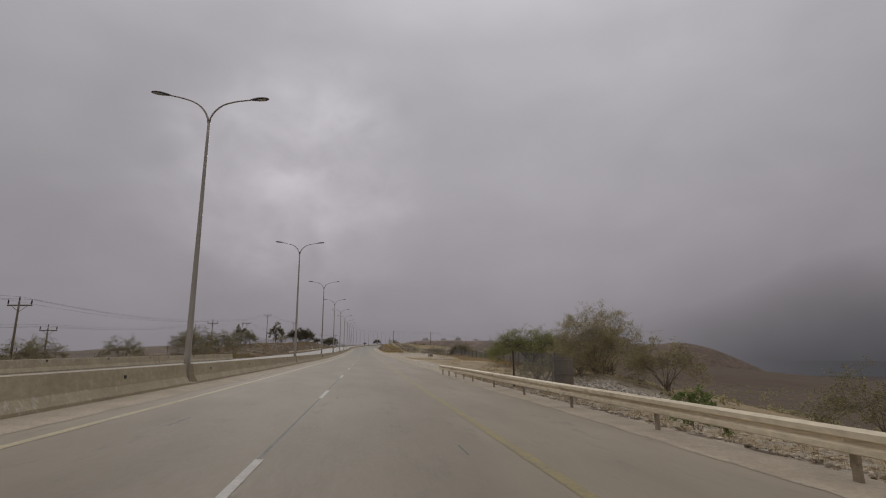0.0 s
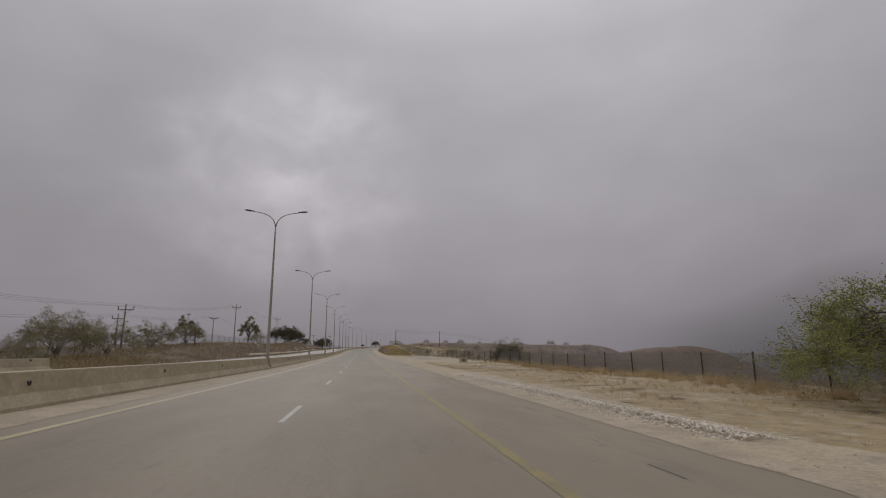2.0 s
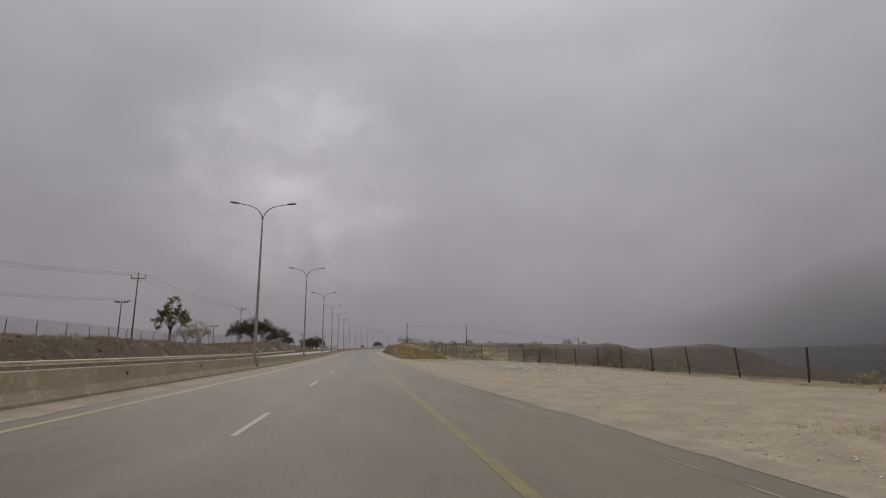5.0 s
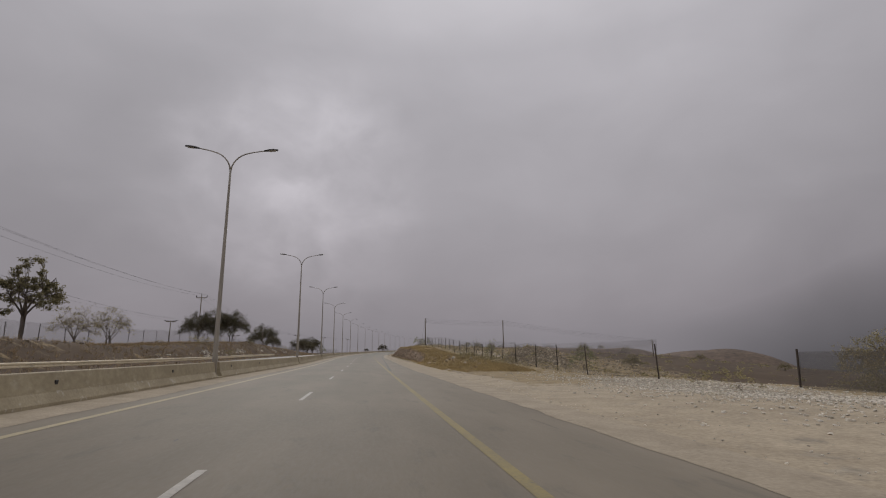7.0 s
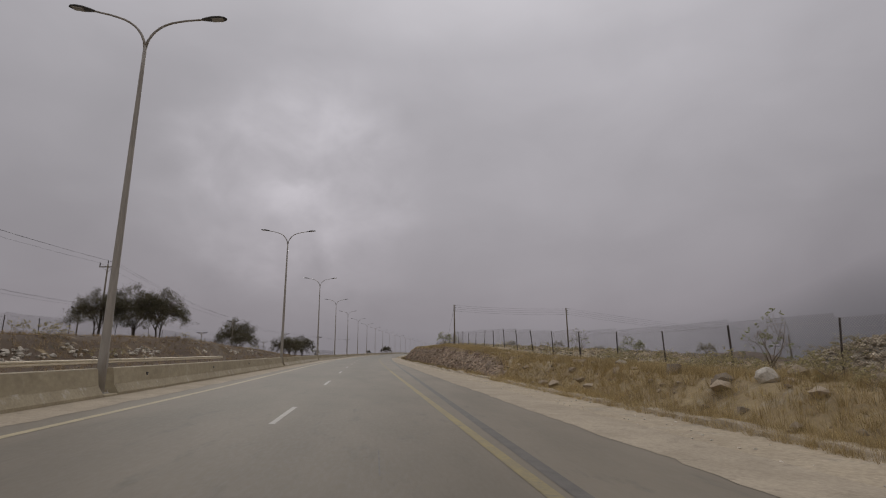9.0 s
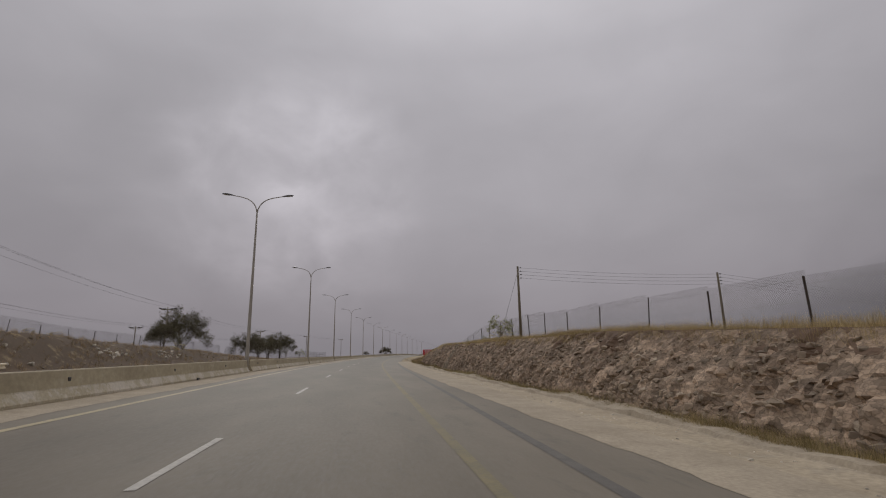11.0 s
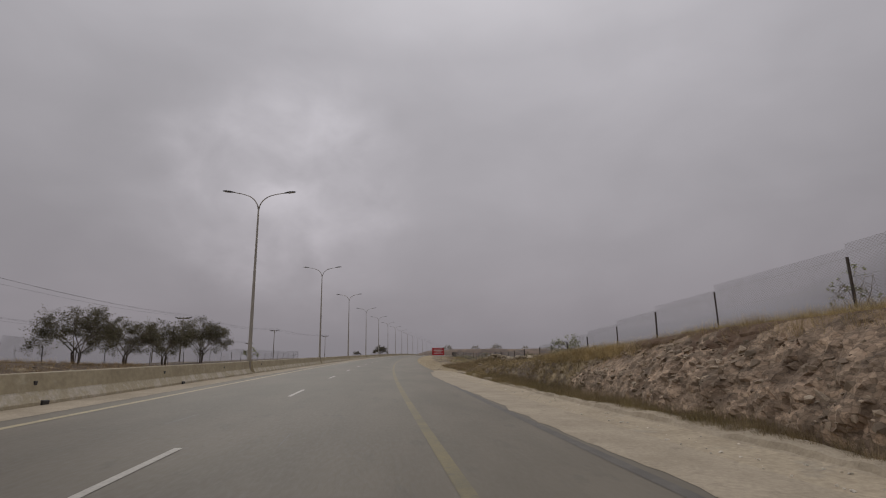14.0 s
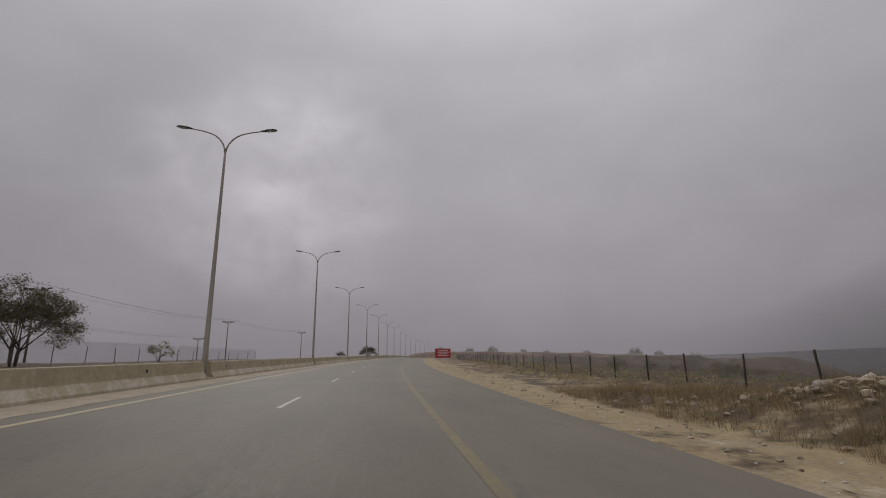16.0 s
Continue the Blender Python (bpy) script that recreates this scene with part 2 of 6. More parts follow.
def rock_face_material():
    m = material("brown_limestone_cut", (0.325, 0.245, 0.172), (0.235, 0.172, 0.120), scale=0.5, fine=9, rough=0.95, bump=0.6)
    nt = m.node_tree
    N, K = nt.nodes.new, nt.links.new
    bs = nt.nodes["Principled BSDF"]
    base = bs.inputs["Base Color"].links[0].from_socket
    tc = N("ShaderNodeTexCoord")
    col = base
    for sc, low, high, crack in ((1.1, 0.80, 1.22, 0.0), (3.6, 0.70, 1.38, 0.06), (8.5, 0.76, 1.30, 0.10)):
        nz = N("ShaderNodeTexNoise")
        nz.inputs["Scale"].default_value = sc * 1.4
        K(tc.outputs["Object"], nz.inputs["Vector"])
        wp = N("ShaderNodeVectorMath")
        wp.operation = "MULTIPLY_ADD"
        K(nz.outputs["Color"], wp.inputs[0])
        wp.inputs[1].default_value = (0.8 / sc, 0.8 / sc, 0.8 / sc)
        K(tc.outputs["Object"], wp.inputs[2])
        # blocks lie wider than high
        st = N("ShaderNodeVectorMath")
        st.operation = "MULTIPLY"
        K(wp.outputs[0], st.inputs[0])
        st.inputs[1].default_value = (1.0, 0.8, 1.35)
        vo = N("ShaderNodeTexVoronoi")
        vo.inputs["Scale"].default_value = sc
        K(st.outputs[0], vo.inputs["Vector"])
        sp = N("ShaderNodeSeparateColor")
        K(vo.outputs["Color"], sp.inputs[0])
        val = N("ShaderNodeMapRange")
        val.inputs["To Min"].default_value, val.inputs["To Max"].default_value = low, high
        K(sp.outputs[0], val.inputs["Value"])
        shade = val.outputs[0]
        # shade inside the cracks is painted in: colour darkens at block edges
        if crack:
            ve = N("ShaderNodeTexVoronoi")
            ve.feature = "DISTANCE_TO_EDGE"
            ve.inputs["Scale"].default_value = sc
            K(st.outputs[0], ve.inputs["Vector"])
            ed = N("ShaderNodeMapRange")
            ed.inputs["From Max"].default_value = crack
            ed.inputs["To Min"].default_value = 0.68
            K(ve.outputs["Distance"], ed.inputs["Value"])
            ml = N("ShaderNodeMath")
            ml.operation = "MULTIPLY"
            K(shade, ml.inputs[0]), K(ed.outputs[0], ml.inputs[1])
            shade = ml.outputs[0]
        x = N("ShaderNodeVectorMath")
        x.operation = "SCALE"
        K(col, x.inputs[0]), K(shade, x.inputs["Scale"])
        col = x.outputs[0]
    K(col, bs.inputs["Base Color"])
    return m


M_STONE = material("grey_brown_stone", (0.40, 0.325, 0.235), (0.27, 0.21, 0.15), scale=2.2, c3=(0.40, 0.36, 0.30), fine=14, rough=0.95, bump=0.6, per_object=0.4)
M_PALE_STONE = material("pale_limestone_rubble", (0.66, 0.61, 0.52), (0.50, 0.45, 0.37), scale=1.5, c3=(0.38, 0.33, 0.26), fine=14, rough=0.95, bump=0.6, per_island=0.3, per_object=0.2)
M_ROCK = rock_face_material()
M_GREY_RUBBLE = material("grey_rubble", (0.44, 0.39, 0.31), (0.28, 0.24, 0.185), scale=1.5, fine=14, rough=0.95, bump=0.5, per_island=0.35)
M_STRAW = material("dry_grass_straw", (0.56, 0.44, 0.228), (0.41, 0.318, 0.162), scale=0.3, fine=3, rough=0.9, bump=0, per_island=0.35)
M_BARK = material("grey_brown_bark", (0.11, 0.088, 0.07), (0.16, 0.135, 0.108), scale=3, fine=20, rough=0.95, bump=0.5)
M_TWIG = material("dry_twigs", (0.25, 0.205, 0.155), (0.18, 0.147, 0.112), scale=3, fine=20, rough=0.95)
L_GREEN = leaf_material("fresh_green_leaf", (0.32, 0.325, 0.12), (0.225, 0.235, 0.088))
L_OLIVE = leaf_material("dusty_olive_leaf", (0.290, 0.258, 0.142), (0.21, 0.192, 0.108))
L_DARK = leaf_material("dark_green_leaf", (0.155, 0.138, 0.086), (0.108, 0.100, 0.062))
L_BROWN = leaf_material("brown_olive_leaf", (0.425, 0.372, 0.205), (0.32, 0.28, 0.155))
L_PALE = leaf_material("pale_milkweed_leaf", (0.345, 0.352, 0.20), (0.25, 0.262, 0.135))
L_BRIGHT = leaf_material("bright_green_leaf", (0.235, 0.28, 0.10), (0.165, 0.205, 0.07))
M_RED = material("red_sign_paint", (0.50, 0.045, 0.05), (0.42, 0.04, 0.045), rough=0.5, bump=0.05)
M_SIGN_WHITE = material("white_sign_paint", (0.75, 0.73, 0.72), (0.68, 0.66, 0.65), rough=0.5, bump=0)
M_BOX = material("cream_concrete_block", (0.50, 0.46, 0.38), (0.42, 0.38, 0.31), scale=3, rough=0.9)
M_PANEL = material("dusty_sheet_metal", (0.185, 0.163, 0.128), (0.235, 0.205, 0.16), scale=1.5, c3=(0.16, 0.12, 0.085), rough=0.7)


def ground_material():
    m = material("dry_stony_ground", (0.122, 0.086, 0.054), (0.090, 0.064, 0.042), scale=0.12, c3=(0.068, 0.056, 0.036), fine=3.2, rough=0.95, bump=0.8)
    nt = m.node_tree
    N, K = nt.nodes.new, nt.links.new
    bs = nt.nodes["Principled BSDF"]
    base = bs.inputs["Base Color"].links[0].from_socket
    at = N("ShaderNodeAttribute")
    at.attribute_name = "cover"
    sep = N("ShaderNodeSeparateColor")
    K(at.outputs["Color"], sep.inputs[0])
    tc = N("ShaderNodeTexCoord")

    def noise_of(sc, detail):
        n = N("ShaderNodeTexNoise")
        n.inputs["Scale"].default_value, n.inputs["Detail"].default_value, n.inputs["Roughness"].default_value = sc, detail, 0.65
        K(tc.outputs["Object"], n.inputs["Vector"])
        return n.outputs["Fac"]

    def two(c1, c2, sc):
        x = N("ShaderNodeMix")
        x.data_type = "RGBA"
        r = N("ShaderNodeMapRange")
        r.inputs["From Min"].default_value, r.inputs["From Max"].default_value = 0.35, 0.65
        K(noise_of(sc, 6.0), r.inputs["Value"])
        K(r.outputs[0], x.inputs["Factor"])
        x.inputs["A"].default_value, x.inputs["B"].default_value = (*c1, 1), (*c2, 1)
        return x.outputs["Result"]

    def edge(chan, sc, below):
        # the cover's border frays with the noise
        s = N("ShaderNodeMath")
        s.operation = "ADD"
        K(chan, s.inputs[0])
        n = N("ShaderNodeMapRange")
        n.inputs["To Min"].default_value, n.inputs["To Max"].default_value = -0.9, 0.9
        K(noise_of(sc, 5.0), n.inputs["Value"])
        K(n.outputs[0], s.inputs[1])
        r = N("ShaderNodeMapRange")
        r.inputs["From Min"].default_value, r.inputs["From Max"].default_value = below, below + 0.22
        K(s.outputs[0], r.inputs["Value"])
        return r.outputs[0]

    col = base
    for k, c1, c2, sc, esc in ((1, (0.375, 0.292, 0.165), (0.27, 0.208, 0.118), 1.3, 0.7), (0, (0.465, 0.39, 0.28), (0.365, 0.303, 0.214), 0.9, 1.1), (2, (0.42, 0.37, 0.285), (0.26, 0.225, 0.17), 2.2, 1.4)):
        x = N("ShaderNodeMix")
        x.data_type = "RGBA"
        K(edge(sep.outputs[k], esc, 0.42), x.inputs["Factor"])
        K(col, x.inputs["A"])
        K(two(c1, c2, sc), x.inputs["B"])
        col = x.outputs["Result"]
    gr = N("ShaderNodeMix")
    gr.data_type, gr.blend_type = "RGBA", "MULTIPLY"
    gr.inputs["Factor"].default_value = 1.0
    rr = N("ShaderNodeMapRange")
    rr.inputs["From Min"].default_value, rr.inputs["From Max"].default_value = 0.3, 0.7
    rr.inputs["To Min"].default_value, rr.inputs["To Max"].default_value = 0.78, 1.18
    K(noise_of(11.0, 6.0), rr.inputs["Value"])
    cc = N("ShaderNodeCombineColor")
    for k in range(3):
        K(rr.outputs[0], cc.inputs[k])
    K(col, gr.inputs["A"]), K(cc.outputs[0], gr.inputs["B"])
    K(gr.outputs["Result"], bs.inputs["Base Color"])
    return m


M_GROUND = ground_material()


# ---- the road's line: x and z of the median over y, and what lies across it ----
ROW_Y = [-400, -130, -68.4, -38.6, -8.6, 21.24, 51.08, 80.86, 110.89, 140.44, 170.75, 200.64, 230.45, 260.25, 289.93, 319.77, 349.97, 379.79, 409.44, 438.99, 468.55, 498.1, 527.6, 557.1, 586.6, 616, 645.4, 674.8, 704, 760, 900, 4000]
ROW_X = [-10.4, -8.0, -7.4, -7.1, -6.8, -6.5, -6.19, -5.9, -5.73, -5.57, -5.44, -5.25, -5.18, -4.91, -4.21, -2.8, -0.6, 2.32, 5.99, 10.22, 14.75, 19.6, 24.8, 30.4, 36.4, 42.8, 49.6, 56.8, 64.4, 80, 124, 1100]
ROW_Z = [-1.5, -0.3, 0.0, 0.12, 0.27, 0.44, 0.71, 1.02, 1.46, 1.95, 2.54, 3.18, 3.97, 4.76, 5.48, 6.23, 7.04, 7.86, 8.69, 9.53, 10.36, 11.15, 11.9, 12.55, 13.1, 13.5, 13.8, 14.0, 14.1, 14.1, 13.5, 0.0]
FALL = 0.037
EDGE = 12.35


def hermite(xs, ys):
    xs, ys = np.array(xs, float), np.array(ys, float)
    h = np.diff(xs)
    dl = np.diff(ys) / h
    m = np.concatenate([[dl[0]], (dl[:-1] * h[1:] + dl[1:] * h[:-1]) / (h[1:] + h[:-1]), [dl[-1]]])

    def at(x):
        x = np.asarray(x, float)
        i = np.clip(np.searchsorted(xs, x) - 1, 0, len(h) - 1)
        t = np.clip((x - xs[i]) / h[i], 0, 1)
        return (ys[i] * (1 + 2 * t) * (1 - t) ** 2 + m[i] * h[i] * t * (1 - t) ** 2 + ys[i + 1] * t * t * (3 - 2 * t) + m[i + 1] * h[i] * t * t * (t - 1))
    return at


mid_x, mid_z = hermite(ROW_Y, ROW_X), hermite(ROW_Y, ROW_Z)


def plan(s, d):
    """World x, y of the place d metres to the right of the median at s."""
    s, d = np.asarray(s, float), np.asarray(d, float)
    a = np.arctan((mid_x(s + 2) - mid_x(s - 2)) / 4)
    near = np.clip(d, -70, 70)
    far = d - near
    a0 = radians(5)
    return mid_x(s) + near * np.cos(a) + far * np.cos(a0), s - near * np.sin(a) - far * np.sin(a0)


def heading(s):
    return float(np.arctan((mid_x(s + 2) - mid_x(s - 2)) / 4))


def ease(t):
    t = np.clip(t, 0, 1)
    return t * t * (3 - 2 * t)


CUT_S = [184, 195, 208, 220, 232, 242, 262, 276, 284, 288, 292, 298, 304, 308, 312, 322, 335, 352]
CUT_H = [0.0, 0.75, 1.0, 1.25, 1.75, 2.1, 2.15, 2.25, 2.35, 2.2, 2.0, 1.8, 1.5, 1.3, 1.1, 0.65, 0.3, 0.0]
BANK_S = [-100, 60, 90, 111, 132, 148, 170, 198, 210, 238, 258, 276, 300, 312, 325, 339, 371, 420]
BANK_H = [-0.2, -0.15, 0.2, 0.8, 2.1, 2.9, 2.9, 2.35, 2.3, 2.9, 3.1, 2.8, 2.2, 1.85, 1.0, 0.4, 0.1, 0.0]
FENCE_S = [18, 26.5, 33, 41.5, 49, 59, 70, 80, 90, 120, 150, 160, 168, 178, 330, 430, 560]
FENCE_D = [15.6, 17.2, 19.6, 22.2, 23.5, 24.4, 25.0, 25.2, 25.6, 26.3, 26.2, 25.2, 23.8, 22.1, 22.1, 22.4, 24]
SHELF_S = [18, 26, 40, 47, 75, 90, 120, 150, 160, 168, 178, 215, 560]
SHELF_D = [15.6, 18.5, 23.5, 25.0, 26.0, 26.2, 26.8, 26.2, 25.2, 23.8, 23.0, 23.0, 24]
# how much the ground climbs (or dips) from the brow of the cutting to the fence
RISE_S = [184, 195, 202, 214, 228, 240, 252, 264, 272, 284, 291, 298, 305, 312, 318, 330]
RISE_H = [0.0, -0.6, -0.4, -0.45, -0.4, -0.1, 0.2, 0.35, 0.6, 0.6, 0.85, 0.65, 0.5, 0.45, 0.15, 0.0]


def fence_d(s):
    return np.interp(s, FENCE_S, FENCE_D)


def wobble(x, y, seed):
    """Soft unevenness from a few sine waves."""
    r = np.random.RandomState(seed)
    v = np.zeros(np.broadcast(x, y).shape)
    for k in range(7):
        a, w, p = r.uniform(0, 6.28), r.uniform(0.25, 1.6), r.uniform(0, 6.28)
        v = v + np.sin((x * np.cos(a) + y * np.sin(a)) * w + p) / (0.5 + w)
    return v / 4


def height(s, d):
    """Ground height over the median line at s, d metres to the right."""
    s, d = np.broadcast_arrays(np.asarray(s, float), np.asarray(d, float))
    x, y = plan(s, d)
    uneven = wobble(x, y, 3)
    slow = wobble(x * 0.12, y * 0.12, 5)
    # right-hand side
    e0 = -FALL * EDGE
    cut = np.interp(s, CUT_S, CUT_H)
    r = e0 - 0.02 + cut * ease((d - 14.5) / 1.5)
    r = r + np.interp(s, RISE_S, RISE_H) * ease((d - 16.6) / 4.6)
    rough_r = ease((d - 13.2) / 3.0)
    r = r + rough_r * (0.10 * uneven + 0.16 * slow)
    # loose talus along the foot of the cutting
    r = r + (0.10 + 0.22 * np.clip(wobble(s * 1.3, 0 * d, 14), -0.3, 1)) * np.exp(-((d - 14.5) / 0.55) ** 2) * ease((s - 216) / 8) * ease((304 - s) / 8)
    r = r - 0.55 * ease((d - 13.0) / 1.8) * ease((38 - s) / 6) - 0.16 * ease((d - 18) / 5) * ease((s - 36) / 6) * ease((110 - s) / 20)
    # open slope down to the valley before the rise, a broad shelf after it
    shelf = ease((s - 165) / 60)
    fd = np.interp(s, SHELF_S, SHELF_D)
    over = np.clip(d - fd - 1.5, 0, None)
    low = -np.minimum(over * 0.22, 5 + over * 0.075)
    low = np.maximum(low, -95)
    far = np.clip(d - 85 - 30 * ease((s - 250) / 100), 0, None)
    high = -0.062 * np.clip(over, 0, 60) + 0.4 * slow * ease(over / 20) - np.minimum(far * 0.10, 80)
    r = r + low * (1 - shelf) + high * shelf
    r = r + 1.55 * np.exp(-((s - 196.8) / 6.6) ** 4 - ((d - 25.2) / 1.9) ** 2)
    r = r + 0.50 * np.exp(-((s - 336.5) / 2.6) ** 2 - ((d - 18.6) / 1.6) ** 2) + 0.45 * np.exp(-((s - 331.5) / 3.5) ** 2 - ((d - 17.6) / 1.3) ** 2)
    # left-hand side
    a = -d
    bank = np.interp(s, BANK_S, BANK_H)
    l0 = 0.012 * 11.5
    l = l0 - 0.05 + (bank - l0) * ease((a - 12.8) / 5.6)
    l = l + ease((a - 12.6) / 3) * (0.13 * uneven + 0.30 * slow)
    drop = np.clip(a - 42, 0, None)
    l = l - np.minimum(drop * 0.055, 60) - 0.04 * np.clip(a - 15, 0, 60) * ease((95 - s) / 40)
    # under the carriageways
    road_r = np.where(d >= 0, -FALL * d, 0.012 * a) - 0.16
    z = np.where(d > EDGE, r, np.where(d < -11.6, l, road_r))
    z = np.where((d > EDGE - 0.6) & (d <= EDGE), e0 - 0.05, z)
    return z


def ground_z(s, d):
    return float(mid_z(s) + height(s, d))


def at(s, d, up=0.0, on_road=False):
    x, y = plan(s, d)
    if on_road:
        z = mid_z(s) + (-FALL * d if d >= 0 else -0.012 * d)
    else:
        z = mid_z(s) + height(s, d)
    return Vector((float(x), float(y), float(z) + up))


def at_many(sd):
    sd = np.array(sd, float)
    x, y = plan(sd[:, 0], sd[:, 1])
    return np.stack([x, y, mid_z(sd[:, 0]) + height(sd[:, 0], sd[:, 1])], -1)


# ---- mesh helpers ----
def mesh_object(name, verts, faces, mat, parent=None, label="", smooth=False):
    me = bpy.data.meshes.new(name)
    me.from_pydata([tuple(v) for v in verts], [], faces)
    me.update()
    if mat:
        me.materials.append(mat)
    if smooth:
        me.polygons.foreach_set("use_smooth", [True] * len(me.polygons))
    ob = new(name, me)
    if parent:
        ob.parent = parent
    if label:
        tagged(ob, label)
    return ob


def part(name, bm, mat, parent=None, label="", smooth=False):
    me = bpy.data.meshes.new(name)
    bm.to_mesh(me)
    bm.free()
    me.materials.append(mat)
    if smooth:
        me.polygons.foreach_set("use_smooth", [True] * len(me.polygons))
    ob = new(name, me)
    if parent:
        ob.parent = parent
    if label:
        tagged(ob, label)
    return ob


def thing(name, loc, rz=0.0, label="", category="", group=""):
    ob = new(name)
    ob.empty_display_size = 0.3
    ob.matrix_world = pose(*loc, 0, 0, rz)
    return tagged(ob, label, category, group)


def box(bm, size, centre=(0, 0, 0), m=None, bevel=0.0):
    g = bmesh.ops.create_cube(bm, size=1.0)
    vs = g["verts"]
    mat = Matrix.Translation(centre) @ Matrix.Diagonal((*size, 1))
    if m:
        mat = m @ mat
    bmesh.ops.transform(bm, matrix=mat, verts=vs)
    if bevel:
        bmesh.ops.bevel(bm, geom=list({e for v in vs for e in v.link_edges}), offset=bevel, segments=1, affect="EDGES")


def tube(points, radii, sides=8, cap=True):
    """Verts and faces of a tapered tube along points."""
    pts = [Vector(p) for p in points]
    vs, fs = [], []
    ref = Vector((0.31, 0.17, 0.93)).normalized()
    for i, p in enumerate(pts):
        t = (pts[min(i + 1, len(pts) - 1)] - pts[max(i - 1, 0)]).normalized()
        u = t.cross(ref)
        if u.length < 0.05:
            u = t.cross(Vector((1, 0, 0)))
        u.normalize()
        v = t.cross(u)
        for k in range(sides):
            a = 2 * math.pi * k / sides
            vs.append(p + (u * math.cos(a) + v * math.sin(a)) * radii[i])
    for i in range(len(pts) - 1):
        for k in range(sides):
            a, b = i * sides + k, i * sides + (k + 1) % sides
            fs.append((a, b, b + sides, a + sides))
    if cap:
        fs.append(tuple(range(sides))[::-1])
        fs.append(tuple(range((len(pts) - 1) * sides, len(pts) * sides)))
    return vs, fs


def join(pieces):
    vs, fs = [], []
    for v, f in pieces:
        o = len(vs)
        vs += v
        fs += [tuple(i + o for i in q) for q in f]
    return vs, fs


def strip(name, s0, s1, d0, d1, up, mat, step=2.0, thick=0.0, parent=None, label="", uv=True):
    """A ribbon lying on the carriageway from s0 to s1 between the offsets d0 and d1 (numbers or functions of s)."""
    n = max(2, int((s1 - s0) / step) + 1)
    ss = np.linspace(s0, s1, n)
    cross = 1 if abs((d1(s0) if callable(d1) else d1) - (d0(s0) if callable(d0) else d0)) < 1 else 8
    vs, fs = [], []
    for s in ss:
        a, b = (d0(s) if callable(d0) else d0), (d1(s) if callable(d1) else d1)
        for k in range(cross + 1):
            vs.append(at(s, a + (b - a) * k / cross, up, True))
    w = cross + 1
    for i in range(n - 1):
        for k in range(cross):
            fs.append((i * w + k, i * w + k + 1, (i + 1) * w + k + 1, (i + 1) * w + k))
    top = len(vs)
    if thick:
        lo = [v - Vector((0, 0, thick)) for v in vs]
        vs += lo
        for i in range(n - 1):
            fs.append((i * w, (i + 1) * w, (i + 1) * w + top, i * w + top))
            fs.append((i * w + cross, i * w + cross + top, (i + 1) * w + cross + top, (i + 1) * w + cross))
    ob = mesh_object(name, vs, fs, mat, parent, label)
    if uv:
        lay = ob.data.uv_layers.new(name="UVMap")
        for li, loop in enumerate(ob.data.loops):
            vi = loop.vertex_index % top
            i, k = divmod(vi, w)
            s = ss[i]
            a, b = (d0(s) if callable(d0) else d0), (d1(s) if callable(d1) else d1)
            lay.data[li].uv = (s, a + (b - a) * k / cross)
    return ob


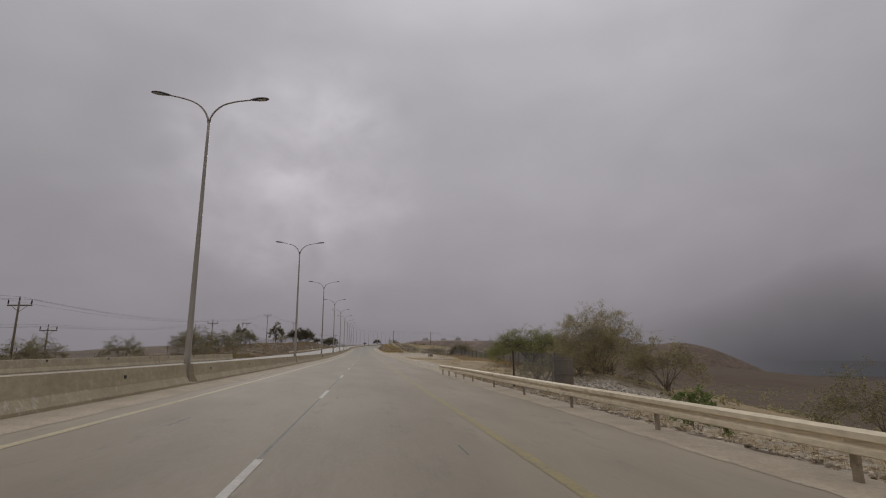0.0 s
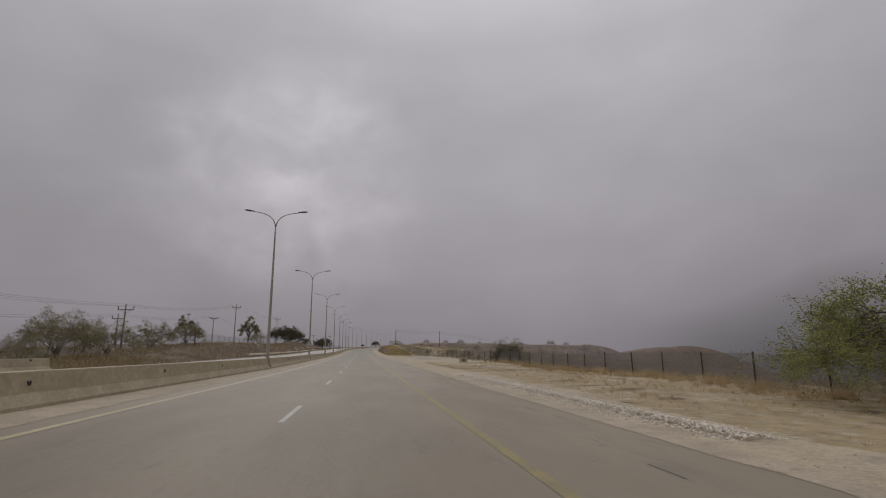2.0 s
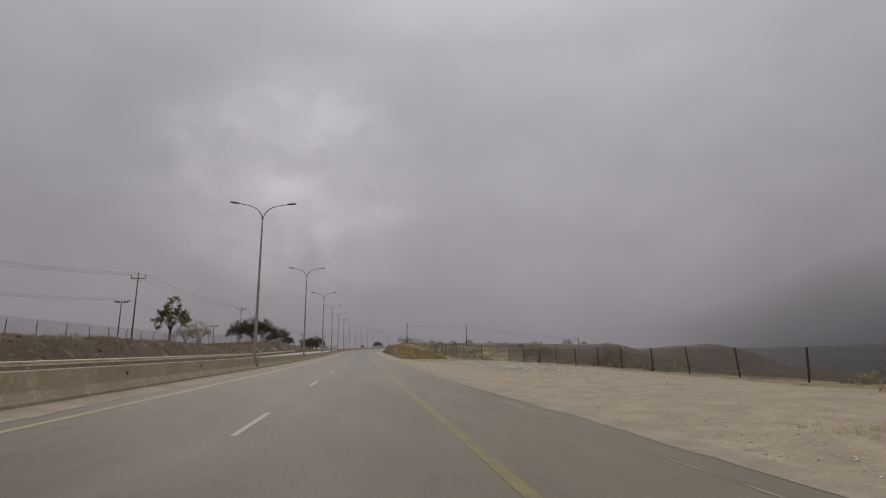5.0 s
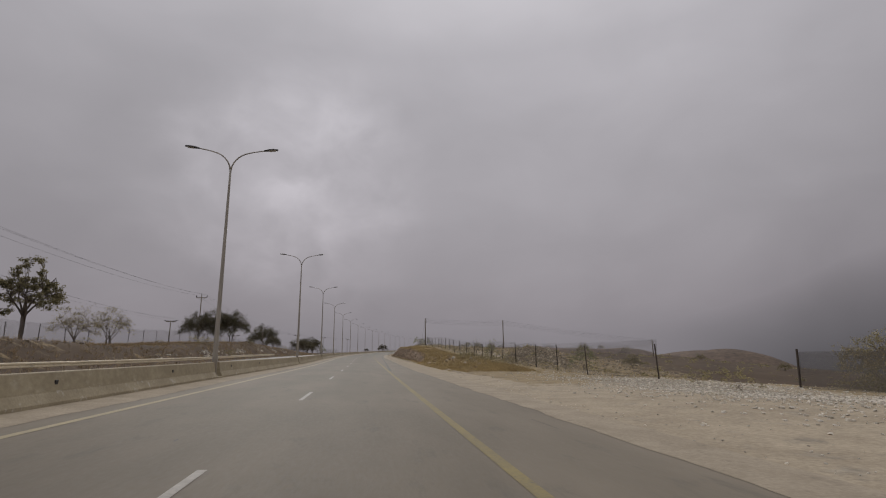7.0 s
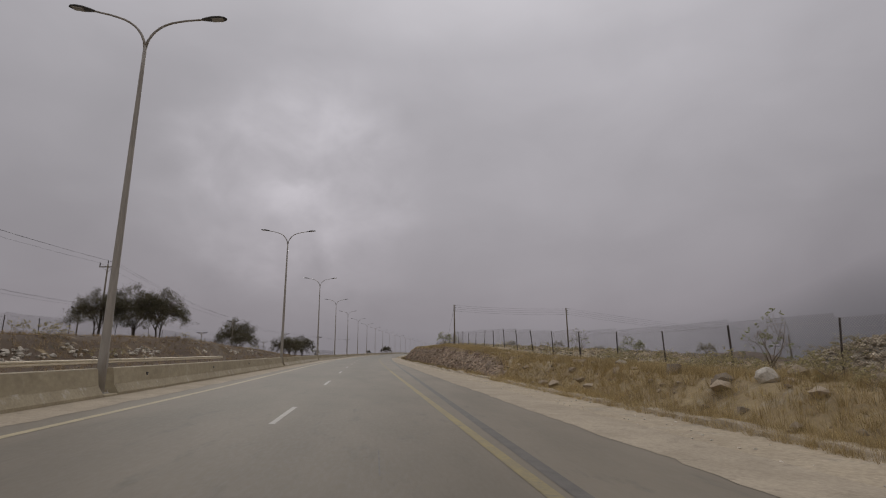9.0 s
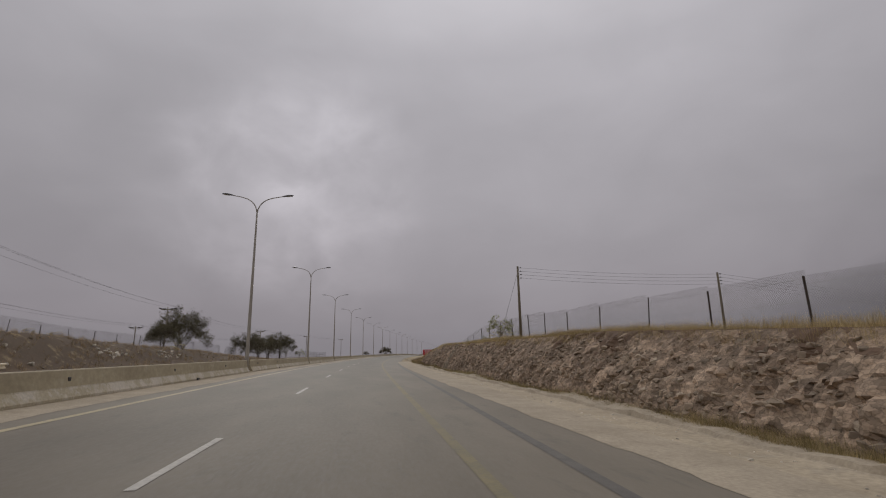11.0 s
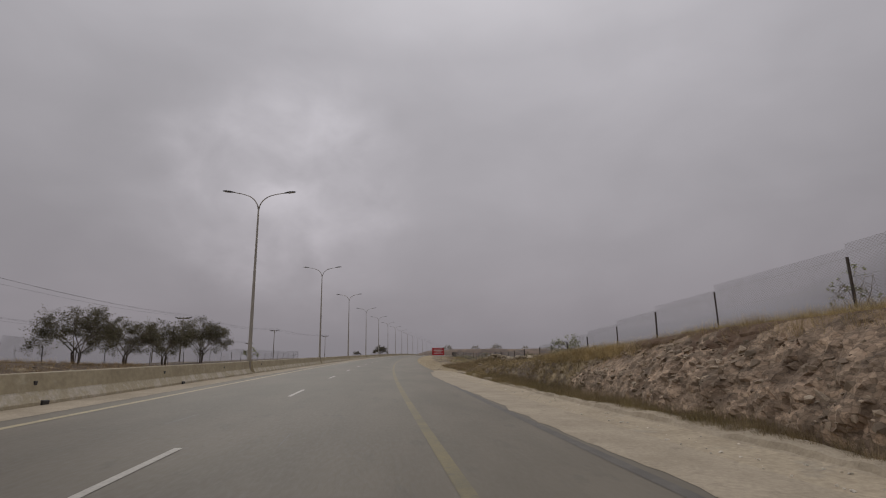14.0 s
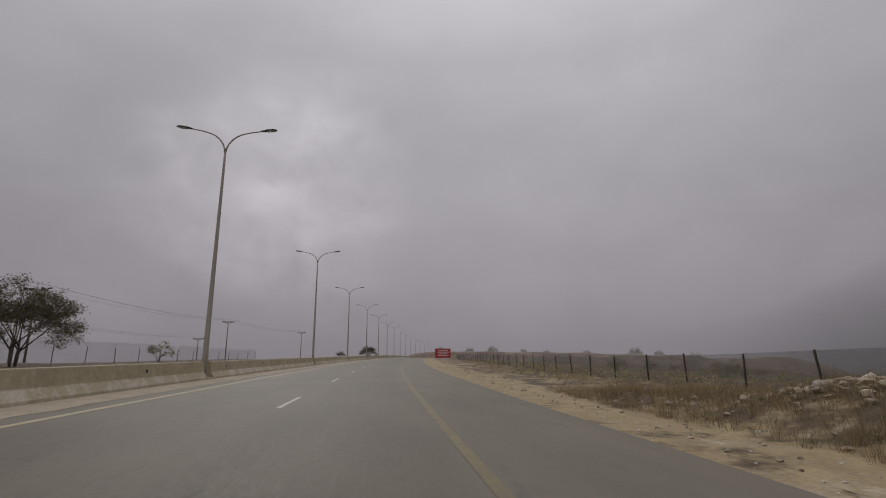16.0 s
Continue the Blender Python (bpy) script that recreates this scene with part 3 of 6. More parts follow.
# ---- ground: one sheet to the horizon ----
def build_ground():
    S = np.unique(np.concatenate([np.array([-3000, -2000, -1200, -700, -400, -250]), np.arange(-180, -20, 8), np.arange(-20, 400, 1.0), np.arange(400, 560, 4), np.arange(560, 900, 14), np.array([960, 1050, 1200, 1500, 2000, 2800, 4000])]))
    Dr = np.concatenate([np.array([EDGE - 0.3, EDGE + 0.05]), np.arange(12.8, 34, 0.5), np.arange(34, 60, 2), np.arange(60, 130, 7), np.array([140, 170, 210, 270, 350, 480, 650, 900, 1300, 2000, 3000])])
    Dl = -np.concatenate([np.array([11.4, 11.7]), np.arange(12.2, 34, 0.6), np.arange(34, 60, 2.5), np.arange(60, 130, 8), np.array([140, 170, 210, 270, 350, 480, 650, 900, 1300, 2000, 3000])])
    D = np.concatenate([Dl[::-1], np.array([-8, -4, 0, 4, 8]), Dr])
    SS, DD = np.meshgrid(S, D, indexing="ij")
    X, Y = plan(SS, DD)
    Z = mid_z(SS) + height(SS, DD)
    n, m = SS.shape
    verts = np.stack([X, Y, Z], -1).reshape(-1, 3)
    idx = np.arange(n * m).reshape(n, m)
    faces = np.stack([idx[:-1, :-1], idx[:-1, 1:], idx[1:, 1:], idx[1:, :-1]], -1).reshape(-1, 4)
    me = bpy.data.meshes.new("ground")
    me.from_pydata(verts.tolist(), [], faces.tolist())
    me.materials.append(M_GROUND)
    me.polygons.foreach_set("use_smooth", [True] * len(me.polygons))
    # cover: red sand and bare verge, green dry grass, blue stones
    sand = 1 - ease((DD - (14.2 + 0.5 * np.interp(SS, [28, 38, 60, 95, 175, 190, 315, 335], [-3.4, -1.0, 0.4, 1, 0.6, -0.6, -0.6, -2.2]))) / 0.9)
    layby = ease((SS - 92) / 18) * ease((174 - SS) / 10)
    sand = np.maximum(sand, layby * (1 - ease((DD - 23.5 - 1.5 * wobble(SS * 0.3, DD, 8)) / 2)))
    early = 0.40 * ease((SS - 36) / 8) * ease((112 - SS) / 14) * (1 - ease((DD - 27) / 4))
    sand = np.maximum(sand, early)
    end_sand = ease((SS - 322) / 10) * (1 - ease((DD - 17.5) / 3)) * 0.22
    sand = np.maximum(sand, end_sand)
    sand = np.maximum(sand, 0.22 * ease((36 - SS) / 4) * ease((24 - DD) / 4))
    sand = sand * (1 - 0.85 * ease((SS - 328) / 6))
    sand = np.where(DD > 12, sand, np.where(DD < -11, 0.75 * (1 - ease((-DD - 12.4) / 0.8)), 0.5))
    grass = np.where(DD > 12, 0.75 * ease((DD - 13.5) / 0.9) * (1 - 0.85 * ease((DD - 32) / 30)) * (1 - 0.46 * ease((SS - 298) / 12) * ease((DD - 14.0) / 0.5)), 0.30 * ease((-DD - 12.5) / 2) * (1 - 0.5 * ease((-DD - 40) / 40)))
    grass = np.where((SS > 326) & (DD > 12.2), np.maximum(grass, 0.70 * (1 - ease((DD - 14.6 - 0.5 * wobble(SS * 0.8, DD, 4)) / 1.2)) + 0.5 * ease((SS - 341) / 5) * (1 - ease((DD - 19) / 4))), grass)
    stones = np.where(DD > 12, 0.30 + 0.28 * ease((SS - 188) / 8) * ease((DD - 21) / 3) * (1 - ease((DD - 32) / 8)) * (1 - ease((SS - 225) / 14)) - 0.15 * ease((SS - 300) / 14) * ease((DD - 18) / 3), 0.16)
    stones = np.where((DD > 12.8) & (SS < 36) & (DD < 40), 0.56, stones)
    stones = np.maximum(stones, np.where(DD > 12, 0.85 * np.exp(-((SS - 143) / 6.0) ** 2 - ((DD - 19.5) / 2.0) ** 2), 0))
    stones = np.maximum(stones, np.where(DD > 21, 0.95 * np.exp(-((SS - 196.8) / 8.5) ** 2 - ((DD - 25.0) / 2.8) ** 2), 0))
    stones = np.where(DD > 12, stones * (1 - ease((DD - 28) / 10)), stones)
    stones = np.maximum(stones, 0.8 * np.exp(-((SS - 167) / 14.0) ** 2 - ((DD - 21.5) / 3.6) ** 2))
    stones = np.maximum(stones, np.where(DD > 12, 0.75 * np.exp(-((SS - 29) / 6.0) ** 2 - ((DD - 20) / 5.0) ** 2), 0))
    col = np.stack([sand, grass, stones, np.ones_like(sand)], -1).reshape(-1)
    ca = me.color_attributes.new("cover", "FLOAT_COLOR", "POINT")
    ca.data.foreach_set("color", col.astype(np.float32))
    me.update()
    tagged(new("ground", me), "dry stony ground with sandy verges and straw grass", "ground", kind="structure")


build_ground()

# ---- carriageways and markings ----
road = strip("road", -150, 900, 0.25, EDGE, 0.0, M_ASPHALT, 2.0, 0.3)
tagged(road, "worn dusty grey asphalt carriageway with yellow edge lines", "road", kind="structure")
road_far = strip("road_opposite", -150, 900, -11.6, -0.25, 0.0, M_ASPHALT_FAR, 2.0, 0.3)
tagged(road_far, "pale asphalt carriageway beyond the median barrier", "road", kind="structure")
strip("edge_line", -150, 900, 1.86, 2.02, 0.005, M_PALE_YELLOW, 2.0, parent=road, label="faded yellow edge line", uv=False)
strip("edge_line", -150, 226, 8.88, 9.06, 0.005, M_YELLOW, 2.0, parent=road, label="worn yellow edge line", uv=False)
strip("edge_line", 226, 900, 8.88, 9.06, 0.005, M_YELLOW_FADED, 2.0, parent=road, label="rubbed yellow edge line", uv=False)
strip("edge_line", -150, 900, -2.0, -1.85, 0.005, M_PALE_YELLOW, 3.0, parent=road_far, label="faded yellow edge line", uv=False)
strip("edge_line", -150, 900, -9.1, -8.95, 0.005, M_WHITE_LINE, 3.0, parent=road_far, label="faded white edge line", uv=False)
SEAM_S, SEAM_D = [186, 199, 215, 245, 262, 293, 303, 312], [9.05, 9.38, 9.8, 10.45, 10.72, 11.08, 11.2, 11.42]
strip("tar_seam", 186, 312, lambda s: float(np.interp(s, SEAM_S, SEAM_D)), lambda s: float(np.interp(s, SEAM_S, SEAM_D)) + 0.2, 0.004, M_SEAM, 2.0, parent=road, label="dark tar seam", uv=False)
strip("tar_seam", -30, 34, 5.36, 5.41, 0.003, M_SEAM, 2.0, parent=road, label="dark tar joint", uv=False)
rs = random.Random(21)
for k in range(46):
    s, d = rs.uniform(0, 380), rs.uniform(2.4, 11.3)
    ln = rs.uniform(0.15, 1.6)
    w = rs.uniform(0.015, 0.06)
    skew = rs.uniform(-0.05, 0.05)
    strip("tar_scuff", s, s + ln, lambda q, a=d, g=skew, o=s: a + g * (q - o), lambda q, a=d, g=skew, o=s, v=w: a + v + g * (q - o), 0.0035, M_SEAM, 0.4, parent=road, label="short dark scuff", uv=False)
DASH_END = 4.018 + 21.24 - 29.96
for k in range(-6, 60):
    e = DASH_END + 11.95 * k
    if e > -80:
        strip("lane_dash", e - 3.1, e, 5.345, 5.455, 0.006, M_WHITE_LINE, 1.6, parent=road, uv=False)



def drift(name, s0, s1, inner, outer, seed, label, step=0.35):
    """Blown sand with a ragged border lying over the asphalt's edge."""
    n = int((s1 - s0) / step)
    vs, fs = [], []
    for i in range(n + 1):
        s = s0 + (s1 - s0) * i / n
        g = 0.12 * noise.noise(Vector((s * 0.11, seed, 0))) + 0.12 * noise.noise(Vector((s * 0.6, seed, 3))) + 0.08 * noise.noise(Vector((s * 2.1, seed, 5)))
        a, o = (inner(s) if callable(inner) else inner), outer
        a = a + g
        for k in range(4):
            t = k / 3
            vs.append(at(s, a + (o - a) * t, 0.005 + 0.018 * t, True))
    for i in range(n):
        for k in range(3):
            q = i * 4 + k
            fs.append((q, q + 1, q + 5, q + 4) if outer > 1 else (q, q + 4, q + 5, q + 1))
    return mesh_object(name, vs, fs, M_SAND, road, label)


M_SAND = material("pale_blown_sand", (0.435, 0.368, 0.272), (0.35, 0.295, 0.215), scale=0.9, c3=(0.30, 0.255, 0.19), fine=16, rough=0.95, bump=0.5)
drift("sand_drift", -60, 331.5, lambda s: float(np.interp(s, [-60, 14, 30, 40, 60, 90, 115, 130, 170, 192, 240, 262, 300, 318, 326, 331.5], [11.75, 11.75, 11.65, 12.1, 12.1, 12.4, 12.0, 11.65, 11.5, 11.3, 11.45, 11.3, 11.5, 11.4, 11.8, 12.74])), 12.75, 2.0, "pale sand blown over the asphalt edge")
rs = random.Random(5)
s = 66.0
while s < 146:
    e = s + rs.uniform(1.5, 8)
    strip("sand_seam", s, e, lambda q: 11.43 + 0.03 * math.sin(q * 0.9) + 0.015 * math.sin(q * 5.1), lambda q: 11.47 + 0.03 * math.sin(q * 1.3 + 1) + 0.025 * math.sin(q * 6.0), 0.0045, M_SAND, 0.35, parent=road, label="thin pale line of sand caught in a pavement joint", uv=False)
    s = e + rs.uniform(0.8, 5.0)
drift("sand_drift", -60, 420, 1.30, 0.26, 9.0, "pale sand lying along the barrier foot")


# ---- median barrier ----
JERSEY = [(-0.30, -0.10), (-0.30, 0.08), (-0.17, 0.30), (-0.105, 0.72), (-0.085, 0.75), (0.085, 0.75), (0.105, 0.72), (0.17, 0.30), (0.30, 0.08), (0.30, -0.10)]


def sweep(profile, s0, s1, d, step=2.0, base=0.0, closed=True):
    n = max(2, int(round((s1 - s0) / step)) + 1)
    vs, fs = [], []
    k = len(profile)
    for s in np.linspace(s0, s1, n):
        for (u, z) in profile:
            x, y = plan(s, (d(s) if callable(d) else d) + u)
            vs.append(Vector((float(x), float(y), float(mid_z(s)) + base + z)))
    for i in range(n - 1):
        for j in range(k if closed else k - 1):
            a, b = i * k + j, i * k + (j + 1) % k
            fs.append((a, b, b + k, a + k))
    if closed:
        fs.append(tuple(range(k))[::-1])
        fs.append(tuple(range((n - 1) * k, n * k)))
    return vs, fs


DRAINS = (249.8, 270.2, 299.8, 308.4)
LAMP_S = [y - 0.2 for y in ROW_Y if -10 < y < 710]
rnd = random.Random(4)


def barrier(s0, s1, d, label, base=0.0, wash=True):
    ob = mesh_object("concrete_barrier", *sweep(JERSEY, s0, s1, d, 2.0, base), M_BARRIER)
    tagged(ob, label, "barrier", "median barriers")
    if wash:
        # whitewash left on the sloped foot, and a pale strip painting skylight on the narrow top
        foot = [(0.303, 0.02), (0.303, 0.083), (0.174, 0.302), (0.168, 0.33)]
        mesh_object("whitewash", *sweep(foot, s0 + 0.02, s1 - 0.02, d, 1.5, base, closed=False), M_WHITEWASH_THICK if s0 > 225 else M_WHITEWASH, ob, "flaking whitewash on the foot")
        mesh_object("dust_cap", *sweep([(0.101, 0.738), (0.086, 0.756), (-0.086, 0.756), (-0.101, 0.738)], s0 + 0.02, s1 - 0.02, d, 1.5, base, closed=False), M_SKYLIT_CAP, ob, "pale dust along the narrow top")
    for s in (w for w in DRAINS if s0 < w < s1 and d == 0):
        bm = bmesh.new()
        p = at(s, d + 0.31, 0.06, True)
        box(bm, (0.07, 0.26, 0.13), (0, 0, 0), pose(p.x, p.y, p.z, 0, 12, -math.degrees(heading(s))), 0.015)
        part("drain", bm, M_BLACK, ob, "dark drain opening in the foot")
    s = s0 + 2.2
    while s < s1 - 1:
        bm = bmesh.new()
        p = at(s, d + 0.125, 0.50 + base + FALL * (d + 0.125) if d >= 0 else 0.50 + base, True)
        box(bm, (0.05, 0.13, 0.13), (0, 0, 0), pose(p.x, p.y, p.z, 0, 8, -math.degrees(heading(s))), 0.012)
        part("reflector", bm, M_BLACK, ob, "small black reflector block")
        s += 7.3
    return ob


for a, b in zip([-68.4, -38.6] + LAMP_S[:-1], [-38.6] + LAMP_S):
    far = a > 420
    barrier(a + 0.42, b - 0.42, 0.0, "weathered concrete median barrier with flaking whitewash", 0.0, wash=not far)

FAR_JERSEY_END = 76
for k in range(6):
    s1 = FAR_JERSEY_END - 26 * k
    barrier(s1 - 25.9, s1, -11.9, "weathered concrete barrier along the far carriageway", 0.14, wash=False)


# ---- street lamps ----
def build_lamp():
    root = thing("street_lamp", (0, 0, 0), 0, "tall galvanised double-arm street lamp in the median barrier", "street lamp", "median street lamps")
    bm = bmesh.new()
    box(bm, (0.62, 0.80, 0.16), (0, 0, 0.0), None, 0.03)
    part("footing", bm, M_BARRIER, root, "rough concrete footing")
    bm = bmesh.new()
    box(bm, (0.36, 0.36, 0.025), (0, 0, 0.095), None, 0.004)
    part("base_plate", bm, M_GALV, root)
    for sx in (-1, 1):
        for sy in (-1, 1):
            part_v = tube([(sx * 0.14, sy * 0.14, 0.10), (sx * 0.14, sy * 0.14, 0.17)], [0.016, 0.016], 6)
            mesh_object("bolt", *part_v, M_GALV, root)
    zz = np.linspace(0.1, 10.64, 12)
    mesh_object("pole", *tube([(0, 0, z) for z in zz], [0.125 - 0.075 * (z / 10.75) for z in zz], 14), M_GALV, root, "tapered galvanised pole", True)
    bm = bmesh.new()
    box(bm, (0.02, 0.11, 0.42), (0.112, 0, 0.95), None, 0.004)
    part("access_door", bm, M_GALV, root)
    for sx in (-1, 1):
        pts = [(sx * x, 0, 10.60 + z * 1.04) for x, z in ((0.02, 0.0), (0.05, 0.19), (0.14, 0.40), (0.24, 0.55), (0.36, 0.68), (0.52, 0.80), (0.70, 0.89), (0.92, 0.96), (1.16, 1.02), (1.66, 1.11))]
        arm = mesh_object("arm", *tube(pts, [0.042 - 0.0015 * i for i in range(10)], 8), M_GALV, root, "", True)
        # flat oval luminaire, tilted up a little
        vs, fs = [], []
        prof = [(0.0, 0.05, 0.03), (0.12, 0.085, 0.06), (0.32, 0.135, 0.085), (0.55, 0.145, 0.075), (0.70, 0.10, 0.05), (0.76, 0.03, 0.025)]
        for (u, w, h) in prof:
            for k in range(10):
                a = 2 * math.pi * k / 10
                z = math.sin(a)
                vs.append(Vector((sx * (1.60 + u), math.cos(a) * w, 11.75 + u * 0.12 + (z * h if z > 0 else z * 0.025))))
        for i in range(len(prof) - 1):
            for k in range(10):
                q, p = i * 10 + k, i * 10 + (k + 1) % 10
                fs.append((q, p, p + 10, q + 10))
        fs += [tuple(range(10)), tuple(range(50, 60))]
        head = mesh_object("lamp_head", vs, fs, M_HEAD, root, "dark flat lamp head", True)
        bm = bmesh.new()
        box(bm, (0.34, 0.20, 0.02), (0, 0, 0), pose(sx * 2.08, 0, 11.782, 0, -sx * 6.9, 0), 0.006)
        part("lens", bm, M_LENS, head, "pale glass lens")
    return root


lamp0 = build_lamp()
first = True
for s in LAMP_S + [734, 764, 794]:
    p = at(s, 0.0, 0.0, True)
    m = pose(p.x, p.y, p.z, 0, 0, -math.degrees(heading(s)))
    if first:
        lamp0.matrix_world = m
        first = False
    else:
        copy_thing(lamp0, m)


# ---- guard rails ----
def guard_rail(s0, s1, d, base, label, face=-1, posts=2.1, post_from=None, close_to=-999):
    off = d if callable(d) else (lambda s: d)
    root = thing("guard_rail", at(s0, off(s0)), 0, label, "guard rail")
    inv = root.matrix_world.inverted()
    W = [(0.0, 0.31), (0.085, 0.275), (0.085, 0.20), (0.015, 0.165), (0.015, 0.135), (0.085, 0.10), (0.085, 0.03), (0.0, 0.0)]
    prof = [(face * (u + 0.05), 0.40 + z) for u, z in W] + [(face * (u + 0.042), 0.40 + z) for u, z in reversed(W)]
    vs, fs = sweep(prof, s0, s1, d, 2.0, base)
    rail = mesh_object("rail", [inv @ v for v in vs], fs, M_RAIL, root, "dusty cream W-shaped steel rail")
    s = (s1 - 0.5) if post_from is None else post_from
    k = 0
    while s > s0:
        x, y = plan(s, off(s))
        p = inv @ Vector((float(x), float(y), float(mid_z(s)) + base + 0.22))
        bm = bmesh.new()
        box(bm, (0.06, 0.11, 0.86), (-face * 0.06, 0, -0.02), Matrix.Translation(p) @ pose(0, 0, 0, 0, 0, -math.degrees(heading(s))), 0.008)
        part("post", bm, M_RAIL_POST, root)
        bm = bmesh.new()
        box(bm, (0.035, 0.05, 0.05), (face * 0.07, 0, 0.33), Matrix.Translation(p) @ pose(0, 0, 0, 0, 0, -math.degrees(heading(s))), 0.008)
        part("bolt", bm, M_RAIL, root)
        s -= posts if s > close_to else posts * 2
        k += 1
    return root


guard_rail(-34, 35.7, lambda s: float(np.interp(s, [-34, 8, 26, 36], [12.6, 12.45, 12.2, 11.82])), -FALL * EDGE - 0.06, "dusty cream steel guard rail along the gravel verge", close_to=27)
guard_rail(132, 257, -12.0, 0.10, "dusty steel guard rail below the earth bank", face=1, posts=4.2)


# ---- distance: hills, and glowing haze sheets in front of and behind them ----
M_SCRUB = material("scrubby_hillside", (0.205, 0.140, 0.086), (0.146, 0.102, 0.064), scale=0.02, c3=(0.088, 0.073, 0.046), fine=0.12, rough=1.0, bump=0.0, grain=0.5)


def hill(name, cx, cy, half_w, half_l, top, base, rz, seed, label, shoulder=0.5):
    """A rounded hill; also returns a function from local u, v to the place on it."""
    n = 56
    r = random.Random(seed)
    ph = [r.uniform(0, 6.28) for _ in range(6)]
    m = pose(cx, cy, 0, 0, 0, rz)

    def local(u, v):
        q = min(1.0, max(0.0, 1 - math.sqrt(u * u + v * v)) / shoulder)
        h = q * q * (3 - 2 * q)
        h *= 1 + 0.05 * math.sin(3.1 * u + ph[0]) + 0.04 * math.sin(5.3 * v + 2.2 * u + ph[1])
        h += 0.02 * noise.noise(Vector((u * 9, v * 9, seed)))
        return u * half_w, v * half_l, base + (top - base) * h
    vs = [local(i / n * 2 - 1, j / n * 2 - 1) for i in range(n + 1) for j in range(n + 1)]
    fs = [(a, a + n + 1, a + n + 2, a + 1) for a in (i * (n + 1) + j for i in range(n) for j in range(n))]
    ob = mesh_object(name, vs, fs, M_SCRUB, None, "", True)
    ob.matrix_world = m
    return tagged(ob, label, "hill", kind="structure"), lambda u, v: m @ Vector(local(u, v))


hill("backdrop_hill_near", 640, 1070, 330, 230, 19, -75, -34.5, 2, "rounded brown scrub hill across the valley", 0.85)
_, ridge_at = hill("backdrop_hill_far", 235, 872, 290, 150, 22, -40, -21.8, 5, "low brown scrub ridge in the haze")


def haze_sheet(rad, low, high, density, top=200):
    """A glowing ring that paints haze and low cloud over the distance; it thins out upwards."""
    m = bpy.data.materials.new("glowing_haze")
    m.use_nodes = True
    nt = m.node_tree
    nt.nodes.clear()
    N, K = nt.nodes.new, nt.links.new
    out, em, tr, mx = N("ShaderNodeOutputMaterial"), N("ShaderNodeEmission"), N("ShaderNodeBsdfTransparent"), N("ShaderNodeMixShader")
    tc, sep, mr, nz = N("ShaderNodeTexCoord"), N("ShaderNodeSeparateXYZ"), N("ShaderNodeMapRange"), N("ShaderNodeTexNoise")
    nz.inputs["Scale"].default_value = 0.004
    # the painted haze glows dimmer and reaches higher over the valley in the east
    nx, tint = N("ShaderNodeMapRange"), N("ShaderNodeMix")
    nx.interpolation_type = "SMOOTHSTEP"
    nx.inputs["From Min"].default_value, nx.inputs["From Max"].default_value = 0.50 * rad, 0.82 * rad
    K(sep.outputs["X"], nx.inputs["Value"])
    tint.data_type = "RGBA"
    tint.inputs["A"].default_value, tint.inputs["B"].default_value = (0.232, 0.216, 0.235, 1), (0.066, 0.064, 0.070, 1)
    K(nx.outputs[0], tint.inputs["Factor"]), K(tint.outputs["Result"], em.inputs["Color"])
    lift, zs = N("ShaderNodeMath"), N("ShaderNodeMath")
    lift.operation, zs.operation = "MULTIPLY_ADD", "MULTIPLY"
    K(nx.outputs[0], lift.inputs[0])
    lift.inputs[1].default_value, lift.inputs[2].default_value = -0.6, 1.0
    K(sep.outputs["Z"], zs.inputs[0]), K(lift.outputs[0], zs.inputs[1])
    K(tc.outputs["Object"], nz.inputs["Vector"])
    K(tc.outputs["Object"], sep.inputs[0])
    ad = N("ShaderNodeMath")
    ad.operation = "MULTIPLY_ADD"
    K(nz.outputs["Fac"], ad.inputs[0])
    ad.inputs[1].default_value = 40.0
    K(zs.outputs[0], ad.inputs[2])
    mr.inputs["From Min"].default_value, mr.inputs["From Max"].default_value = low, high
    K(ad.outputs[0], mr.inputs["Value"])
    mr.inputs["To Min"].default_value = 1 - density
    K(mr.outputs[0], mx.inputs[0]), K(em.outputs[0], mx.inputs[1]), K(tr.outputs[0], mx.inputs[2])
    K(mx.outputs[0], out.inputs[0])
    vs, fs = [], []
    n = 96
    for k in range(n):
        a = 2 * math.pi * k / n
        for z in (-200, top):
            vs.append((rad * math.cos(a), 230 + rad * math.sin(a), z))
    for k in range(n):
        a, b = 2 * k, 2 * ((k + 1) % n)
        fs.append((a, b, b + 1, a + 1))
    ob = mesh_object("backdrop_haze_glow", vs, fs, m, None, "", True)
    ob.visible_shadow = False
    tagged(ob, "glowing grey sheet standing in for haze and low cloud", "fog", kind="structure")


haze_sheet(1750, 5.0, 140.0, 1.0, 560)
# nearer, half-clear sheet: its glow veils the hills as painted haze
haze_sheet(500, -20.0, 80.0, 0.44, 380)


